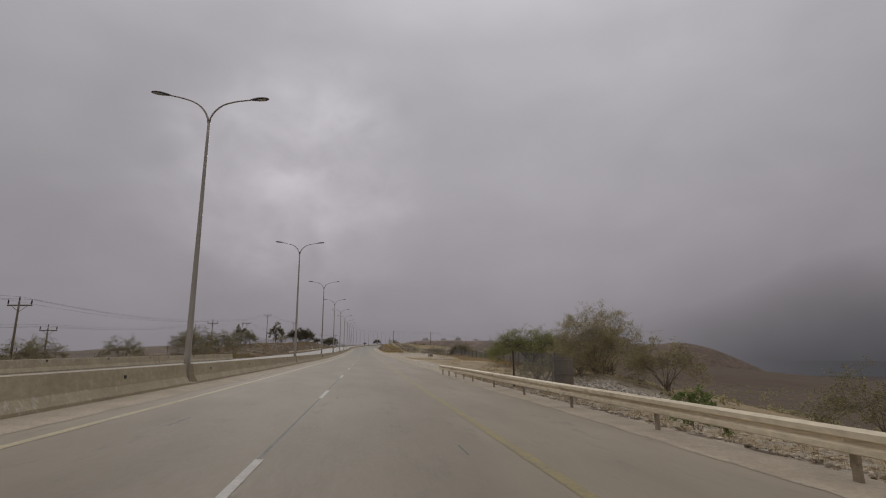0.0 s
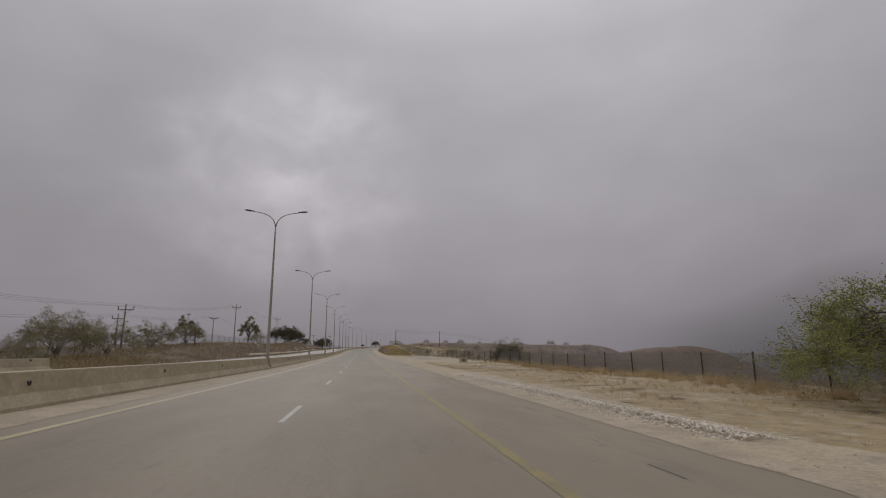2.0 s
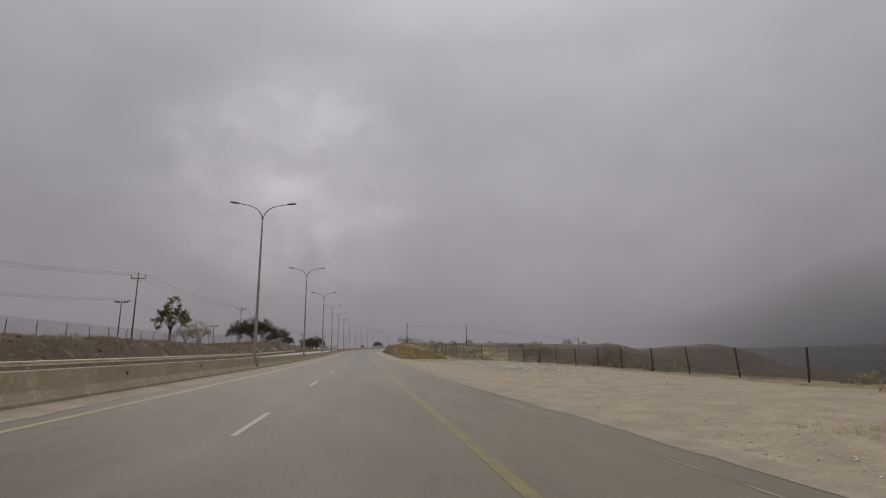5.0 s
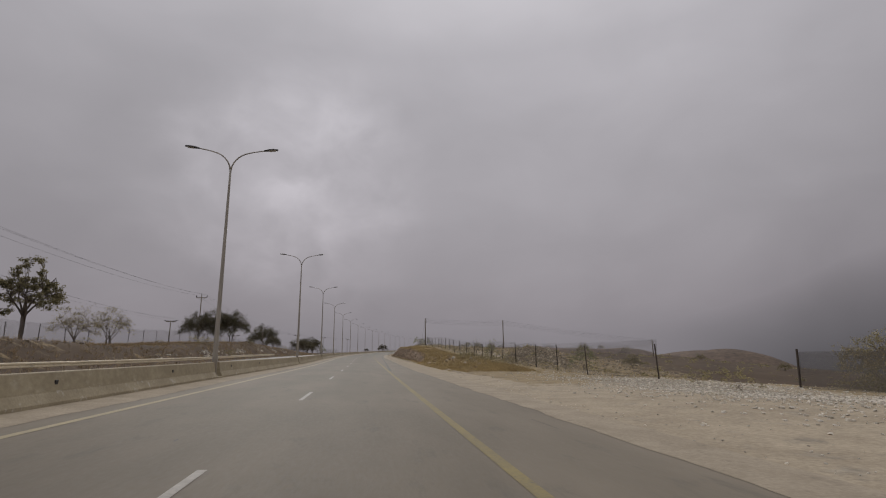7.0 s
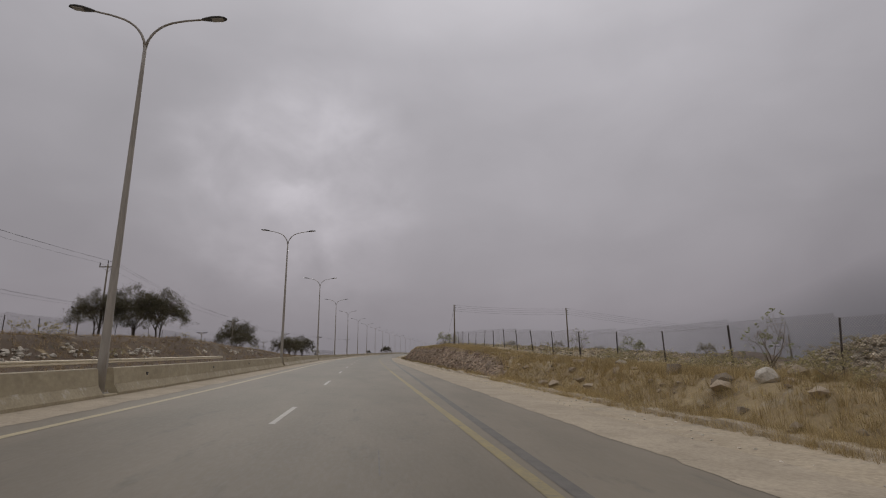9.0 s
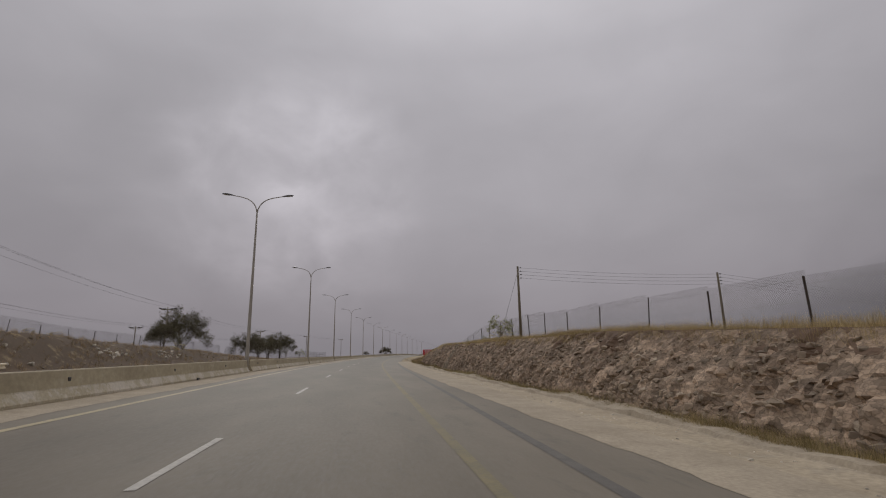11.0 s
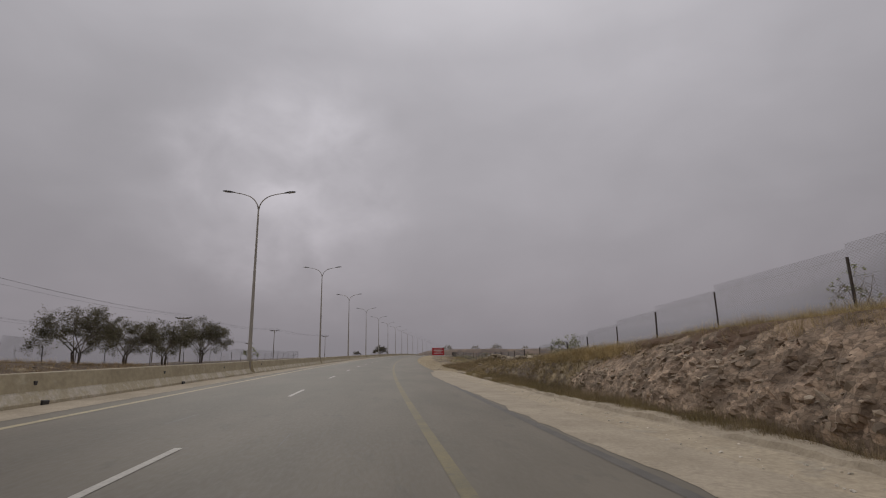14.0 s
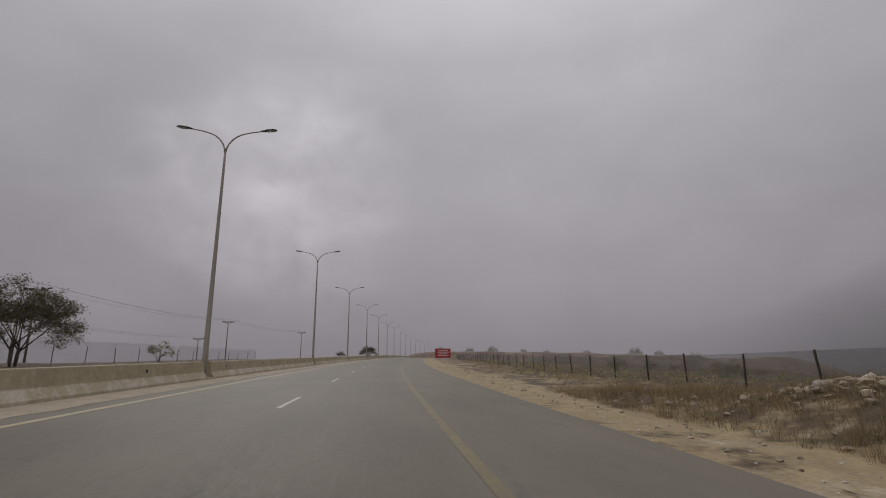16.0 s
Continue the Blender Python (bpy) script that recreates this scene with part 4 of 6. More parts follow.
# ---- rocks ----
def rock_shape(seed, flat=0.7):
    """An angular broken block: the hull of a few points near a box's corners."""
    r = random.Random(seed)
    bm = bmesh.new()
    for k in range(15):
        v = Vector((r.gauss(0, 1), r.gauss(0, 1), r.gauss(0, 1)))
        v /= (abs(v.x) ** 3 + abs(v.y) ** 3 + abs(v.z) ** 3) ** (1 / 3)
        v *= r.uniform(0.40, 0.58)
        bm.verts.new((v.x * 1.15, v.y * 0.92, v.z * flat))
    bmesh.ops.convex_hull(bm, input=bm.verts)
    bmesh.ops.delete(bm, geom=[v for v in bm.verts if not v.link_faces], context="VERTS")
    bmesh.ops.triangulate(bm, faces=bm.faces)
    bmesh.ops.recalc_face_normals(bm, faces=bm.faces)
    bm.verts.index_update()
    return bm


def boulder_shape(seed):
    r = random.Random(seed)
    bm = bmesh.new()
    for k in range(34):
        v = Vector((r.gauss(0, 1), r.gauss(0, 1), r.gauss(0, 1))).normalized() * r.uniform(0.42, 0.56)
        bm.verts.new((v.x * 1.15, v.y * 0.95, v.z * 0.72))
    bmesh.ops.convex_hull(bm, input=bm.verts)
    bmesh.ops.delete(bm, geom=[v for v in bm.verts if not v.link_faces], context="VERTS")
    bmesh.ops.triangulate(bm, faces=bm.faces)
    for cut_size, amp in ((1, 0.085), (1, 0.05)):
        bmesh.ops.subdivide_edges(bm, edges=bm.edges[:], cuts=cut_size, use_grid_fill=True)
        bmesh.ops.triangulate(bm, faces=bm.faces)
        for v in bm.verts:
            v.co *= 1 + amp * noise.noise(v.co * (0.28 / amp) + Vector((seed, 0, 0)))
    me = bpy.data.meshes.new("boulder")
    bm.to_mesh(me)
    bm.free()
    me.materials.append(M_PALE_STONE)
    return me


BOULDERS = [boulder_shape(60 + k) for k in range(4)]
ROCKS = []
for k in range(8):
    bm = rock_shape(20 + k, 0.62 + 0.05 * (k % 4))
    vs = np.array([v.co[:] for v in bm.verts])
    fs = [tuple(v.index for v in f.verts) for f in bm.faces]
    me = bpy.data.meshes.new("stone")
    bm.to_mesh(me)
    bm.free()
    ROCKS.append((vs, fs, me))


def rot_z(a):
    return np.array([[math.cos(a), -math.sin(a), 0], [math.sin(a), math.cos(a), 0], [0, 0, 1]])


def rubble(name, places, mat, label, seed):
    """One heap of loose stones: places are (s, d, size, lift)."""
    r = random.Random(seed)
    V, F, o = [], [], 0
    base = at_many([q[:2] for q in places])
    for (s, d, size, lift), p in zip(places, base):
        vs, fs, _ = ROCKS[r.randrange(8)]
        p = p + np.array((0, 0, size * 0.10 + lift))
        q = (vs * size * r.uniform(0.8, 1.25)) @ rot_z(r.uniform(0, 6.28)).T + p
        V += q.tolist()
        F += [(a + o, b + o, c + o) for a, b, c in fs]
        o += len(vs)
    ob = mesh_object(name, V, F, mat)
    return tagged(ob, label, "stones", kind="stuff")


rr = random.Random(11)
M_WHITE_STONE = material("white_broken_gravel", (0.74, 0.685, 0.585), (0.60, 0.55, 0.46), scale=1.5, fine=14, rough=0.95, bump=0.4, per_island=0.2)
M_BANK_STONE = material("brown_field_stone", (0.42, 0.35, 0.26), (0.28, 0.225, 0.16), scale=1.5, fine=14, rough=0.95, bump=0.5, per_island=0.35)
M_TAN_RUBBLE = material("tan_rubble", (0.50, 0.43, 0.32), (0.34, 0.285, 0.205), scale=1.5, fine=14, rough=0.95, bump=0.5, per_island=0.35)
rubble("white_gravel", [(rr.uniform(50, 77), 13.75 + 0.28 * q, rr.uniform(0.025, 0.068), max(0, 0.08 - 0.05 * q * q)) for q in (rr.gauss(0, 1.1) for _ in range(8500))], M_WHITE_STONE, "windrow of white broken gravel along the verge", 1)
rubble("grey_rubble", [(rr.uniform(-14, 38), 13.0 + abs(rr.gauss(0, 2.4)), rr.uniform(0.03, 0.12), 0.0) for _ in range(5600)], M_TAN_RUBBLE, "grey loose rubble below the guard rail", 2)
rubble("pale_rubble_pile", [(rr.gauss(29.5, 3.0), rr.gauss(19.5, 2.2), rr.uniform(0.05, 0.17), 0.15 * rr.random()) for _ in range(2400)], M_PALE_STONE, "pile of pale broken stone behind the gate", 8)
rubble("layby_rubble", [(rr.gauss(159, 10), rr.gauss(21.0, 2.1), rr.uniform(0.03, 0.12), 0.0) for _ in range(5600)] + [(rr.uniform(83, 94), rr.gauss(19.8, 0.45), rr.uniform(0.03, 0.11), 0.12 * rr.random()) for _ in range(1500)] + [(rr.gauss(143, 4), rr.gauss(19.5, 1.2), rr.uniform(0.03, 0.15), 0) for _ in range(700)], M_WHITE_STONE, "pale scattered limestone rubble on the sandy layby", 3)


def heap_places(n):
    out = []
    for _ in range(n):
        s, d = rr.gauss(196.8, 4.6), rr.gauss(25.0, 1.4)
        q = max(0.0, 1 - math.hypot((s - 196.8) / 9, (d - 25.2) / 3.5))
        out.append((s, d, rr.uniform(0.06, 0.24), 0.3 * q * rr.uniform(0.0, 1)))
    return out


rubble("stone_heap", heap_places(4200) + [(rr.uniform(186, 300), rr.uniform(23, 46), rr.uniform(0.08, 0.32) * (1.7 if rr.random() < 0.08 else 1), 0) for _ in range(2400)], M_TAN_RUBBLE, "heap of grey field stones beyond the fence", 4)
rubble("bank_stones", [(rr.uniform(186, 345), rr.uniform(14.4, 20), rr.uniform(0.05, 0.22), 0) for _ in range(1100)] + [(rr.uniform(325, 390), rr.uniform(13, 26), rr.uniform(0.03, 0.12), 0) for _ in range(1500)] + [(rr.uniform(292, 326), rr.uniform(14.5, 19), rr.uniform(0.06, 0.2), 0) for _ in range(220)] + [(rr.uniform(186, 226), rr.uniform(14.6, 18.5), rr.uniform(0.18, 0.46), 0.04) for _ in range(90)] + [(rr.gauss(330.5, 1.5), rr.gauss(20.2, 0.7), rr.uniform(0.08, 0.34), 0.2 * rr.random()) for _ in range(170)] + [(rr.gauss(337, 2.0), rr.gauss(18.4, 0.9), rr.uniform(0.06, 0.30), 0.06 * rr.random()) for _ in range(220)], M_BANK_STONE, "loose stones on the roadside bank", 5)
M_CUT_STONE_L = material("brown_bank_stone", (0.30, 0.25, 0.185), (0.20, 0.165, 0.12), scale=1.0, c3=(0.40, 0.35, 0.27), fine=14, rough=0.95, bump=0.4, per_island=0.35)
rubble("stone_piles", [(rr.gauss(330.7, 1.0), rr.gauss(18.8, 0.5), rr.uniform(0.10, 0.42), 0.40 * rr.random()) for _ in range(130)] + [(rr.gauss(327.2, 1.1), rr.gauss(20.2, 0.55), rr.uniform(0.10, 0.48), 0.55 * rr.random()) for _ in range(150)] + [(rr.gauss(336.8, 0.9), rr.gauss(18.7, 0.7), rr.uniform(0.08, 0.30), 0.12 * rr.random()) for _ in range(60)], M_TAN_RUBBLE, "piles of tan broken limestone on the low bank", 9)
rubble("left_bank_stones", [(rr.uniform(120, 330), -rr.uniform(13.2, 24), rr.uniform(0.08, 0.36), 0) for _ in range(420)], M_CUT_STONE_L, "loose stones on the earth bank", 6)
rubble("bank_outcrops", [(s0 + rr.gauss(0, q), -d0 + rr.gauss(0, 0.35), rr.uniform(0.12, 0.42), 0.1 * rr.random()) for s0, d0, q, n in ((222.4, 15.2, 1.6, 34), (229, 15.6, 0.8, 14), (241, 15.1, 2.4, 52), (276.2, 15.6, 1.2, 26), (289.4, 15.8, 1.2, 26), (262, 15.4, 2.0, 14), (206, 15.4, 2.0, 14)) for _ in range(n)], M_PALE_STONE, "pale limestone outcrops on the earth bank", 10)
rubble("verge_grit", [(rr.uniform(0, 380), 12.5 + abs(rr.gauss(0, 1.2)), rr.uniform(0.02, 0.06), 0) for _ in range(3000)], M_PALE_STONE, "fine grit on the sandy verge", 7)
for s, d, size in ((195.6, 16.0, 0.52), (203.5, 16.6, 0.5), (190.6, 16.1, 0.42), (336.6, 18.6, 0.42), (337.6, 19.2, 0.45), (337.2, 17.9, 0.36),  (327.3, 20.1, 0.5)):
    ob = new("boulder", BOULDERS[rr.randrange(4)])
    p = at(s, d, size * 0.15)
    ob.matrix_world = pose(p.x, p.y, p.z, rr.uniform(-15, 15), rr.uniform(-15, 15), rr.uniform(0, 360)) @ Matrix.Diagonal((size, size, size * 1.1, 1))
    tagged(ob, "pale grey limestone boulder on the bank", "boulder", "bank boulders")
for _, _, me in ROCKS:
    if not me.materials:
        me.materials.append(M_STONE)


# ---- rock cutting ----
def rock_cut():
    ss = np.arange(212, 306, 0.075)
    rows = 34
    vs, fs = [], []
    for s in ss:
        h = float(np.interp(s, CUT_S, CUT_H))
        for k in range(rows):
            u = k / (rows - 1)
            d = 14.42 + 1.45 * (u ** 1.35)
            z = -FALL * EDGE - 0.06 + (h + 0.10) * u
            q = Vector((float(s) * 0.9, z * 1.25, 3.0))
            b = noise.noise(q * 0.5) * 0.22 + noise.noise(q * 1.3) * 0.13 + noise.noise(Vector((s * 2.0, z * 0.4, 9.0))) * 0.10
            for cell, amp_c in ((2.4, 0.10), (5.4, 0.075)):
                dist, pts = noise.voronoi(Vector((s * cell + 0.5 * noise.noise(q * 2), z * cell * 1.2, 1.0)))
                own = math.sin(pts[0].x * 12.9 + pts[0].y * 78.2) * 43758.5
                b += amp_c * ((own - math.floor(own)) * 1.3 + 0.5 * (0.5 - dist[0]) - 0.55)
            amp = min(1.0, h / 1.2) * min(1.0, (s - 212) / 10, (306 - s) / 9) * math.sin(math.pi * min(max(u, 0.0), 1.0)) ** 0.5
            dd = d - 0.04 - amp * (b + 0.12) + 0.5 * (1 - min(1.0, (s - 212) / 9, (306 - s) / 9))
            vs.append((s, dd, z + amp * 0.06 * noise.noise(q * 3.1)))
    n = len(ss)
    vs = np.array(vs)
    px, py = plan(vs[:, 0], vs[:, 1])
    vs = np.stack([px, py, mid_z(vs[:, 0]) + vs[:, 2]], -1)
    for i in range(n - 1):
        for k in range(rows - 1):
            a = i * rows + k
            fs.append((a, a + rows, a + rows + 1, a + 1))
    ob = mesh_object("rock_cutting", vs.tolist(), fs, M_ROCK, None, "", False)
    return tagged(ob, "rough brown limestone cutting face beside the road", "rock face", kind="structure"), vs, rows, ss


cut, cut_vs, cut_rows, cut_ss = rock_cut()


def face_rest():
    """A place on the face, more often inside a stony patch than in bare soil."""
    while True:
        i = rr.randrange(len(cut_ss))
        j = min(cut_rows - 3, int(cut_rows * rr.uniform(0.06, 0.90)))
        if noise.noise(Vector((cut_ss[i] * 0.45, j * 0.09, 6.0))) + rr.uniform(-0.35, 0.35) > -0.08:
            return cut_ss[i], cut_vs[i * cut_rows + j]


for k in range(300):
    s, p = face_rest()
    size = rr.uniform(0.16, 0.46) * (0.6 + 0.4 * min(1, float(np.interp(s, CUT_S, CUT_H)) / 2.2))
    ob = new("stone", ROCKS[rr.randrange(8)][2])
    ob.matrix_world = pose(p[0] + 0.22 * size, p[1], p[2], rr.uniform(-22, 22), rr.uniform(-30, 30), 90 + rr.uniform(-25, 25)) @ Matrix.Diagonal((size * 1.15, size * 0.75, size * 0.85, 1))
    ob.parent = cut
V, F = [], []
for k in range(3400):
    vs, fs, _ = ROCKS[rr.randrange(8)]
    q = 0.05 + 0.20 * rr.random() ** 1.8
    o = len(V)
    V += ((vs * q) @ rot_z(rr.uniform(0, 6.28)).T + face_rest()[1] + np.array((0.16 * q, 0, 0))).tolist()
    F += [(a + o, e + o, g + o) for a, e, g in fs]
M_CUT_STONE = material("cut_face_stone", (0.34, 0.27, 0.195), (0.215, 0.168, 0.122), scale=0.7, c3=(0.46, 0.395, 0.30), fine=14, rough=0.95, bump=0.4, per_island=0.4)
tagged(mesh_object("small_stones", V, F, M_CUT_STONE, cut), kind="stuff")
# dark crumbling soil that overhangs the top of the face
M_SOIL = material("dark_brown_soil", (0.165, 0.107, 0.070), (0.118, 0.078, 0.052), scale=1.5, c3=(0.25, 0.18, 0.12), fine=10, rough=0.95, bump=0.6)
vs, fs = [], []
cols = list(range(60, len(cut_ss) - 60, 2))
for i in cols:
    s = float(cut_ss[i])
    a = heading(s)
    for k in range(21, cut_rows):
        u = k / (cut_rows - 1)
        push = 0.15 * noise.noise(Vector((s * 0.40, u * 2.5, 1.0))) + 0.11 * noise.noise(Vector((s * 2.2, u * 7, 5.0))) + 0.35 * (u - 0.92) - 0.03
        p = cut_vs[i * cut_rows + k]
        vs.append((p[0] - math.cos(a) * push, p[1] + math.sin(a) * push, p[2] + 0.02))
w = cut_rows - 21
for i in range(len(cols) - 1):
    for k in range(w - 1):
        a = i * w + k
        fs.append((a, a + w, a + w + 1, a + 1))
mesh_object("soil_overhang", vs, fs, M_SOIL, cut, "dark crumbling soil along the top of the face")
# rubble masonry that fills a cleft in the face, laid in rough courses
M_MASONRY = material("pale_mortared_rubble", (0.33, 0.275, 0.205), (0.23, 0.19, 0.14), scale=3.0, c3=(0.16, 0.128, 0.095), fine=12, rough=0.95, bump=0.6)
M_MASON_STONE = material("grey_masonry_stone", (0.37, 0.312, 0.235), (0.25, 0.205, 0.15), scale=4.0, fine=14, rough=0.95, bump=0.5, per_object=0.35)
pier = thing("masonry_pier", at(272.2, 14.52), -math.degrees(heading(272.35)), "pale rubble masonry pier set into the rock face", "masonry pier")
vs, fs = [], []
for i in range(25):
    u = i / 24
    for j in range(17):
        e = j / 8 - 1
        v = e * (0.74 - 0.16 * u + 0.10 * noise.noise(Vector((u * 5, 3.0 if e > 0 else 7.0, 0))))
        vs.append((-0.12 - 0.28 * (1 - u) ** 3 + 1.25 * u ** 1.35 + 0.30 * abs(e) ** 4 + 0.04 * noise.noise(Vector((v * 5, u * 9, 2.0))), v, 2.24 * u - 0.05))
for i in range(24):
    for j in range(16):
        a = i * 17 + j
        fs.append((a, a + 17, a + 18, a + 1))
mesh_object("mortar_face", vs, fs, M_MASONRY, pier)
MASON = []
for k in range(8):
    me = ROCKS[k][2].copy()
    me.materials.clear()
    me.materials.append(M_MASON_STONE)
    MASON.append(me)
rows = 19
for i in range(rows):
    u = (i + 0.5) / rows
    half = 0.72 - 0.16 * u
    x = -half + rr.uniform(0, 0.1)
    while x < half - 0.04:
        w = rr.uniform(0.09, 0.21)
        ob = new("stone", MASON[rr.randrange(8)])
        ob.parent = pier
        e = abs((x + w / 2) / half)
        ob.matrix_basis = pose(-0.10 - 0.28 * (1 - u) ** 3 + 1.25 * u ** 1.35 + 0.30 * min(e, 1) ** 4, x + w / 2, 2.24 * u + rr.uniform(-0.04, 0.04), rr.uniform(-35, 35), 28 + rr.uniform(-30, 30), rr.uniform(-40, 40)) @ Matrix.Diagonal((0.16, w * 1.15, 0.165, 1))
        x += w
# pale crust of graded earth where the sandy verge meets the grass
vs, fs = [], []
ss = np.arange(181, 328, 0.16)
for s in ss:
    s = float(s)
    ht = 0.115 * min(1, (s - 181) / 2, (328 - s) / 8) * max(0.25, 0.75 + 0.9 * noise.noise(Vector((s * 0.5, 4, 0))) + 0.5 * noise.noise(Vector((s * 2.3, 8, 0))))
    d0 = float(np.interp(s, [181, 215, 225, 300, 315, 328], [14.25, 14.2, 13.75, 13.8, 14.1, 14.2])) + 0.14 * noise.noise(Vector((s * 0.35, 1, 0))) + 0.06 * noise.noise(Vector((s * 3.0, 2, 0)))
    for dd, z in ((-0.22, -0.03), (-0.05, 0.15 * ht), (0.0, 0.92 * ht), (0.14, ht), (0.42, 0.5 * ht), (0.62, -0.05)):
        vs.append(at(s, d0 + dd, z + 0.012 * noise.noise(Vector((s * 7, dd * 9, 0)))))
for i in range(len(ss) - 1):
    for k in range(5):
        a = i * 6 + k
        fs.append((a, a + 1, a + 7, a + 6))
tagged(mesh_object("verge_lip", vs, fs, M_SAND), "low pale crumbling lip of earth along the verge", "earth edge", kind="structure")


# ---- dry grass ----
M_STRAW_DARK = material("olive_dry_grass", (0.36, 0.295, 0.14), (0.26, 0.21, 0.10), scale=0.3, fine=3, rough=0.9, bump=0, per_island=0.35)
M_STRAW_BROWN = material("brown_dry_grass", (0.44, 0.33, 0.185), (0.32, 0.24, 0.135), scale=0.3, fine=3, rough=0.9, bump=0, per_island=0.35)
M_STRAW_OLD = material("old_olive_brown_grass", (0.30, 0.232, 0.128), (0.215, 0.168, 0.095), scale=0.3, fine=3, rough=0.9, bump=0, per_island=0.4)
M_STRAW_PALE = material("bleached_straw", (0.58, 0.45, 0.26), (0.44, 0.335, 0.19), scale=0.3, fine=3, rough=0.9, bump=0, per_island=0.3)


def grass(name, spots, label, mat=M_STRAW, blades=16, tall=(0.18, 0.5), seed=3, width=0.006):
    r = np.random.RandomState(seed)
    n = len(spots)
    base = at_many(spots)
    size = r.uniform(*tall, n)
    B = np.repeat(base, blades, 0)
    L = np.repeat(size, blades) * r.uniform(0.55, 1.1, n * blades)
    az = r.uniform(0, 2 * np.pi, n * blades)
    lean = np.abs(r.normal(0.45, 0.32, n * blades))
    root = B + np.stack([np.cos(az) * 0.22 * L, np.sin(az) * 0.22 * L, -0.03 + 0 * L], -1)
    tip = root + np.stack([np.cos(az) * np.sin(lean) * L, np.sin(az) * np.sin(lean) * L, np.cos(lean) * L], -1)
    fa = az + r.uniform(0.8, 2.2, n * blades)
    side = np.stack([np.cos(fa), np.sin(fa), 0 * fa], -1) * (width * (0.6 + L))[:, None]
    V = np.stack([root - side, root + side, tip], 1).reshape(-1, 3)
    F = np.arange(len(V)).reshape(-1, 3)
    ob = mesh_object(name, V.tolist(), F.tolist(), mat)
    return tagged(ob, label, "grass", kind="stuff")


def spots(n, s0, s1, d0, d1, seed, clump=0.5, skip=None):
    r = random.Random(seed)
    out = []
    while len(out) < n:
        s, d = r.uniform(s0, s1), r.uniform(d0, d1)
        if noise.noise(Vector((s * 0.22, d * 0.35, seed))) + r.uniform(-0.35, 0.35) > clump - 0.5 and not (skip and skip(s, d)):
            out.append((s, d))
    return out


grass("dry_grass", spots(6500, 38, 112, 15.0, 31, 1, 0.6), "straw-coloured short dry grass on the verge", seed=1, tall=(0.06, 0.22), width=0.004)
rg = random.Random(17)
grass("fence_tufts", [(s, float(fence_d(s)) + rg.gauss(-0.6, 0.8)) for s in (rg.uniform(44, 112) for _ in range(330))], "pale fuzzy tufts of tall dry grass along the fence", M_STRAW_PALE, seed=12, tall=(0.35, 0.75), blades=150, width=0.0024)
grass("small_tufts", spots(420, 40, 112, 15.6, 30, 12, 0.6), "small straw tufts scattered over the sandy ground", M_STRAW_PALE, seed=22, tall=(0.14, 0.32), blades=60, width=0.0026)
grass("bank_grass", spots(9000, 184, 330, 14.45, 20.5, 2, 0.25, lambda s, d: 222 < s < 296 and d < 16.0), "straw-coloured dry grass on the roadside bank", seed=2, tall=(0.12, 0.40), blades=26, width=0.0034)
grass("brow_grass", spots(5000, 216, 312, 15.55, 17.4, 9, 0.2), "dense dry grass along the brow of the cutting", M_STRAW, seed=9, tall=(0.2, 0.5), blades=22, width=0.0034)
grass("heap_grass", spots(12500, 184, 232, 14.4, 20.6, 26, 0.08), "thick golden dry grass between bank stones", M_STRAW, seed=26, tall=(0.14, 0.44), blades=22, width=0.0042)
grass("overhang_grass", spots(2600, 218, 308, 15.6, 16.25, 29, 0.3), "dry grass hanging over the edge of the cutting", M_STRAW, seed=29, tall=(0.22, 0.5), blades=28, width=0.003)
grass("verge_grass", spots(2200, 186, 236, 14.0, 14.9, 16, 0.3), "golden dry grass at the foot of the bank", M_STRAW, seed=16, tall=(0.12, 0.36), blades=28, width=0.0033)
grass("toe_grass", spots(4200, 226, 325, 13.95, 14.8, 6, 0.35), "olive dry grass along the foot of the cutting", M_STRAW_DARK, seed=6, tall=(0.12, 0.36), blades=32, width=0.003)
grass("talus_grass", spots(2600, 284, 318, 14.0, 14.95, 37, 0.3), "olive-brown dry grass over the foot of the low rock face", M_STRAW_OLD, seed=37, tall=(0.18, 0.42), blades=28, width=0.0032)
grass("rail_grass", spots(1500, -6, 37, 12.95, 17, 43, 0.35), "brown dry grass among rubble below the guard rail", M_STRAW_BROWN, seed=43, tall=(0.10, 0.32), blades=24, width=0.003)
grass("field_grass", spots(4200, 170, 420, 19, 44, 3, 0.5), "sparse dry grass beyond the roadside fence", seed=3, tall=(0.15, 0.5))
grass("left_bank_grass", spots(12000, 78, 345, -27, -12.8, 4, 0.30), "brown dry grass on the earth bank", M_STRAW_BROWN, seed=4, tall=(0.2, 0.6), width=0.007)
grass("scree_grass", spots(7500, 296, 345, 14.4, 21, 15, 0.2), "brown dry grass over the low stony bank", M_STRAW_OLD, seed=15, tall=(0.15, 0.42), blades=20, width=0.0034)
grass("mound_grass", spots(900, 330, 348, 14.6, 22, 31, 0.45), "brown dry grass on the stony mound", M_STRAW_BROWN, seed=31, tall=(0.2, 0.5), blades=30, width=0.0032)
grass("end_grass", spots(1500, 326, 420, 17.5, 32, 5, 0.6), "thin dry grass on stony ground", seed=5, tall=(0.12, 0.4))
grass("olive_grass", spots(3600, -20, 100, -34, -13.2, 7, 0.42), "olive scrub grass beyond the far barrier", M_STRAW_DARK, seed=7, tall=(0.3, 0.8), width=0.014)
grass("scrub_weeds", spots(700, 18, 46, 13.4, 22, 8, 0.4), "olive weeds by the fence", M_STRAW_DARK, seed=8, tall=(0.12, 0.4), blades=36, width=0.003)


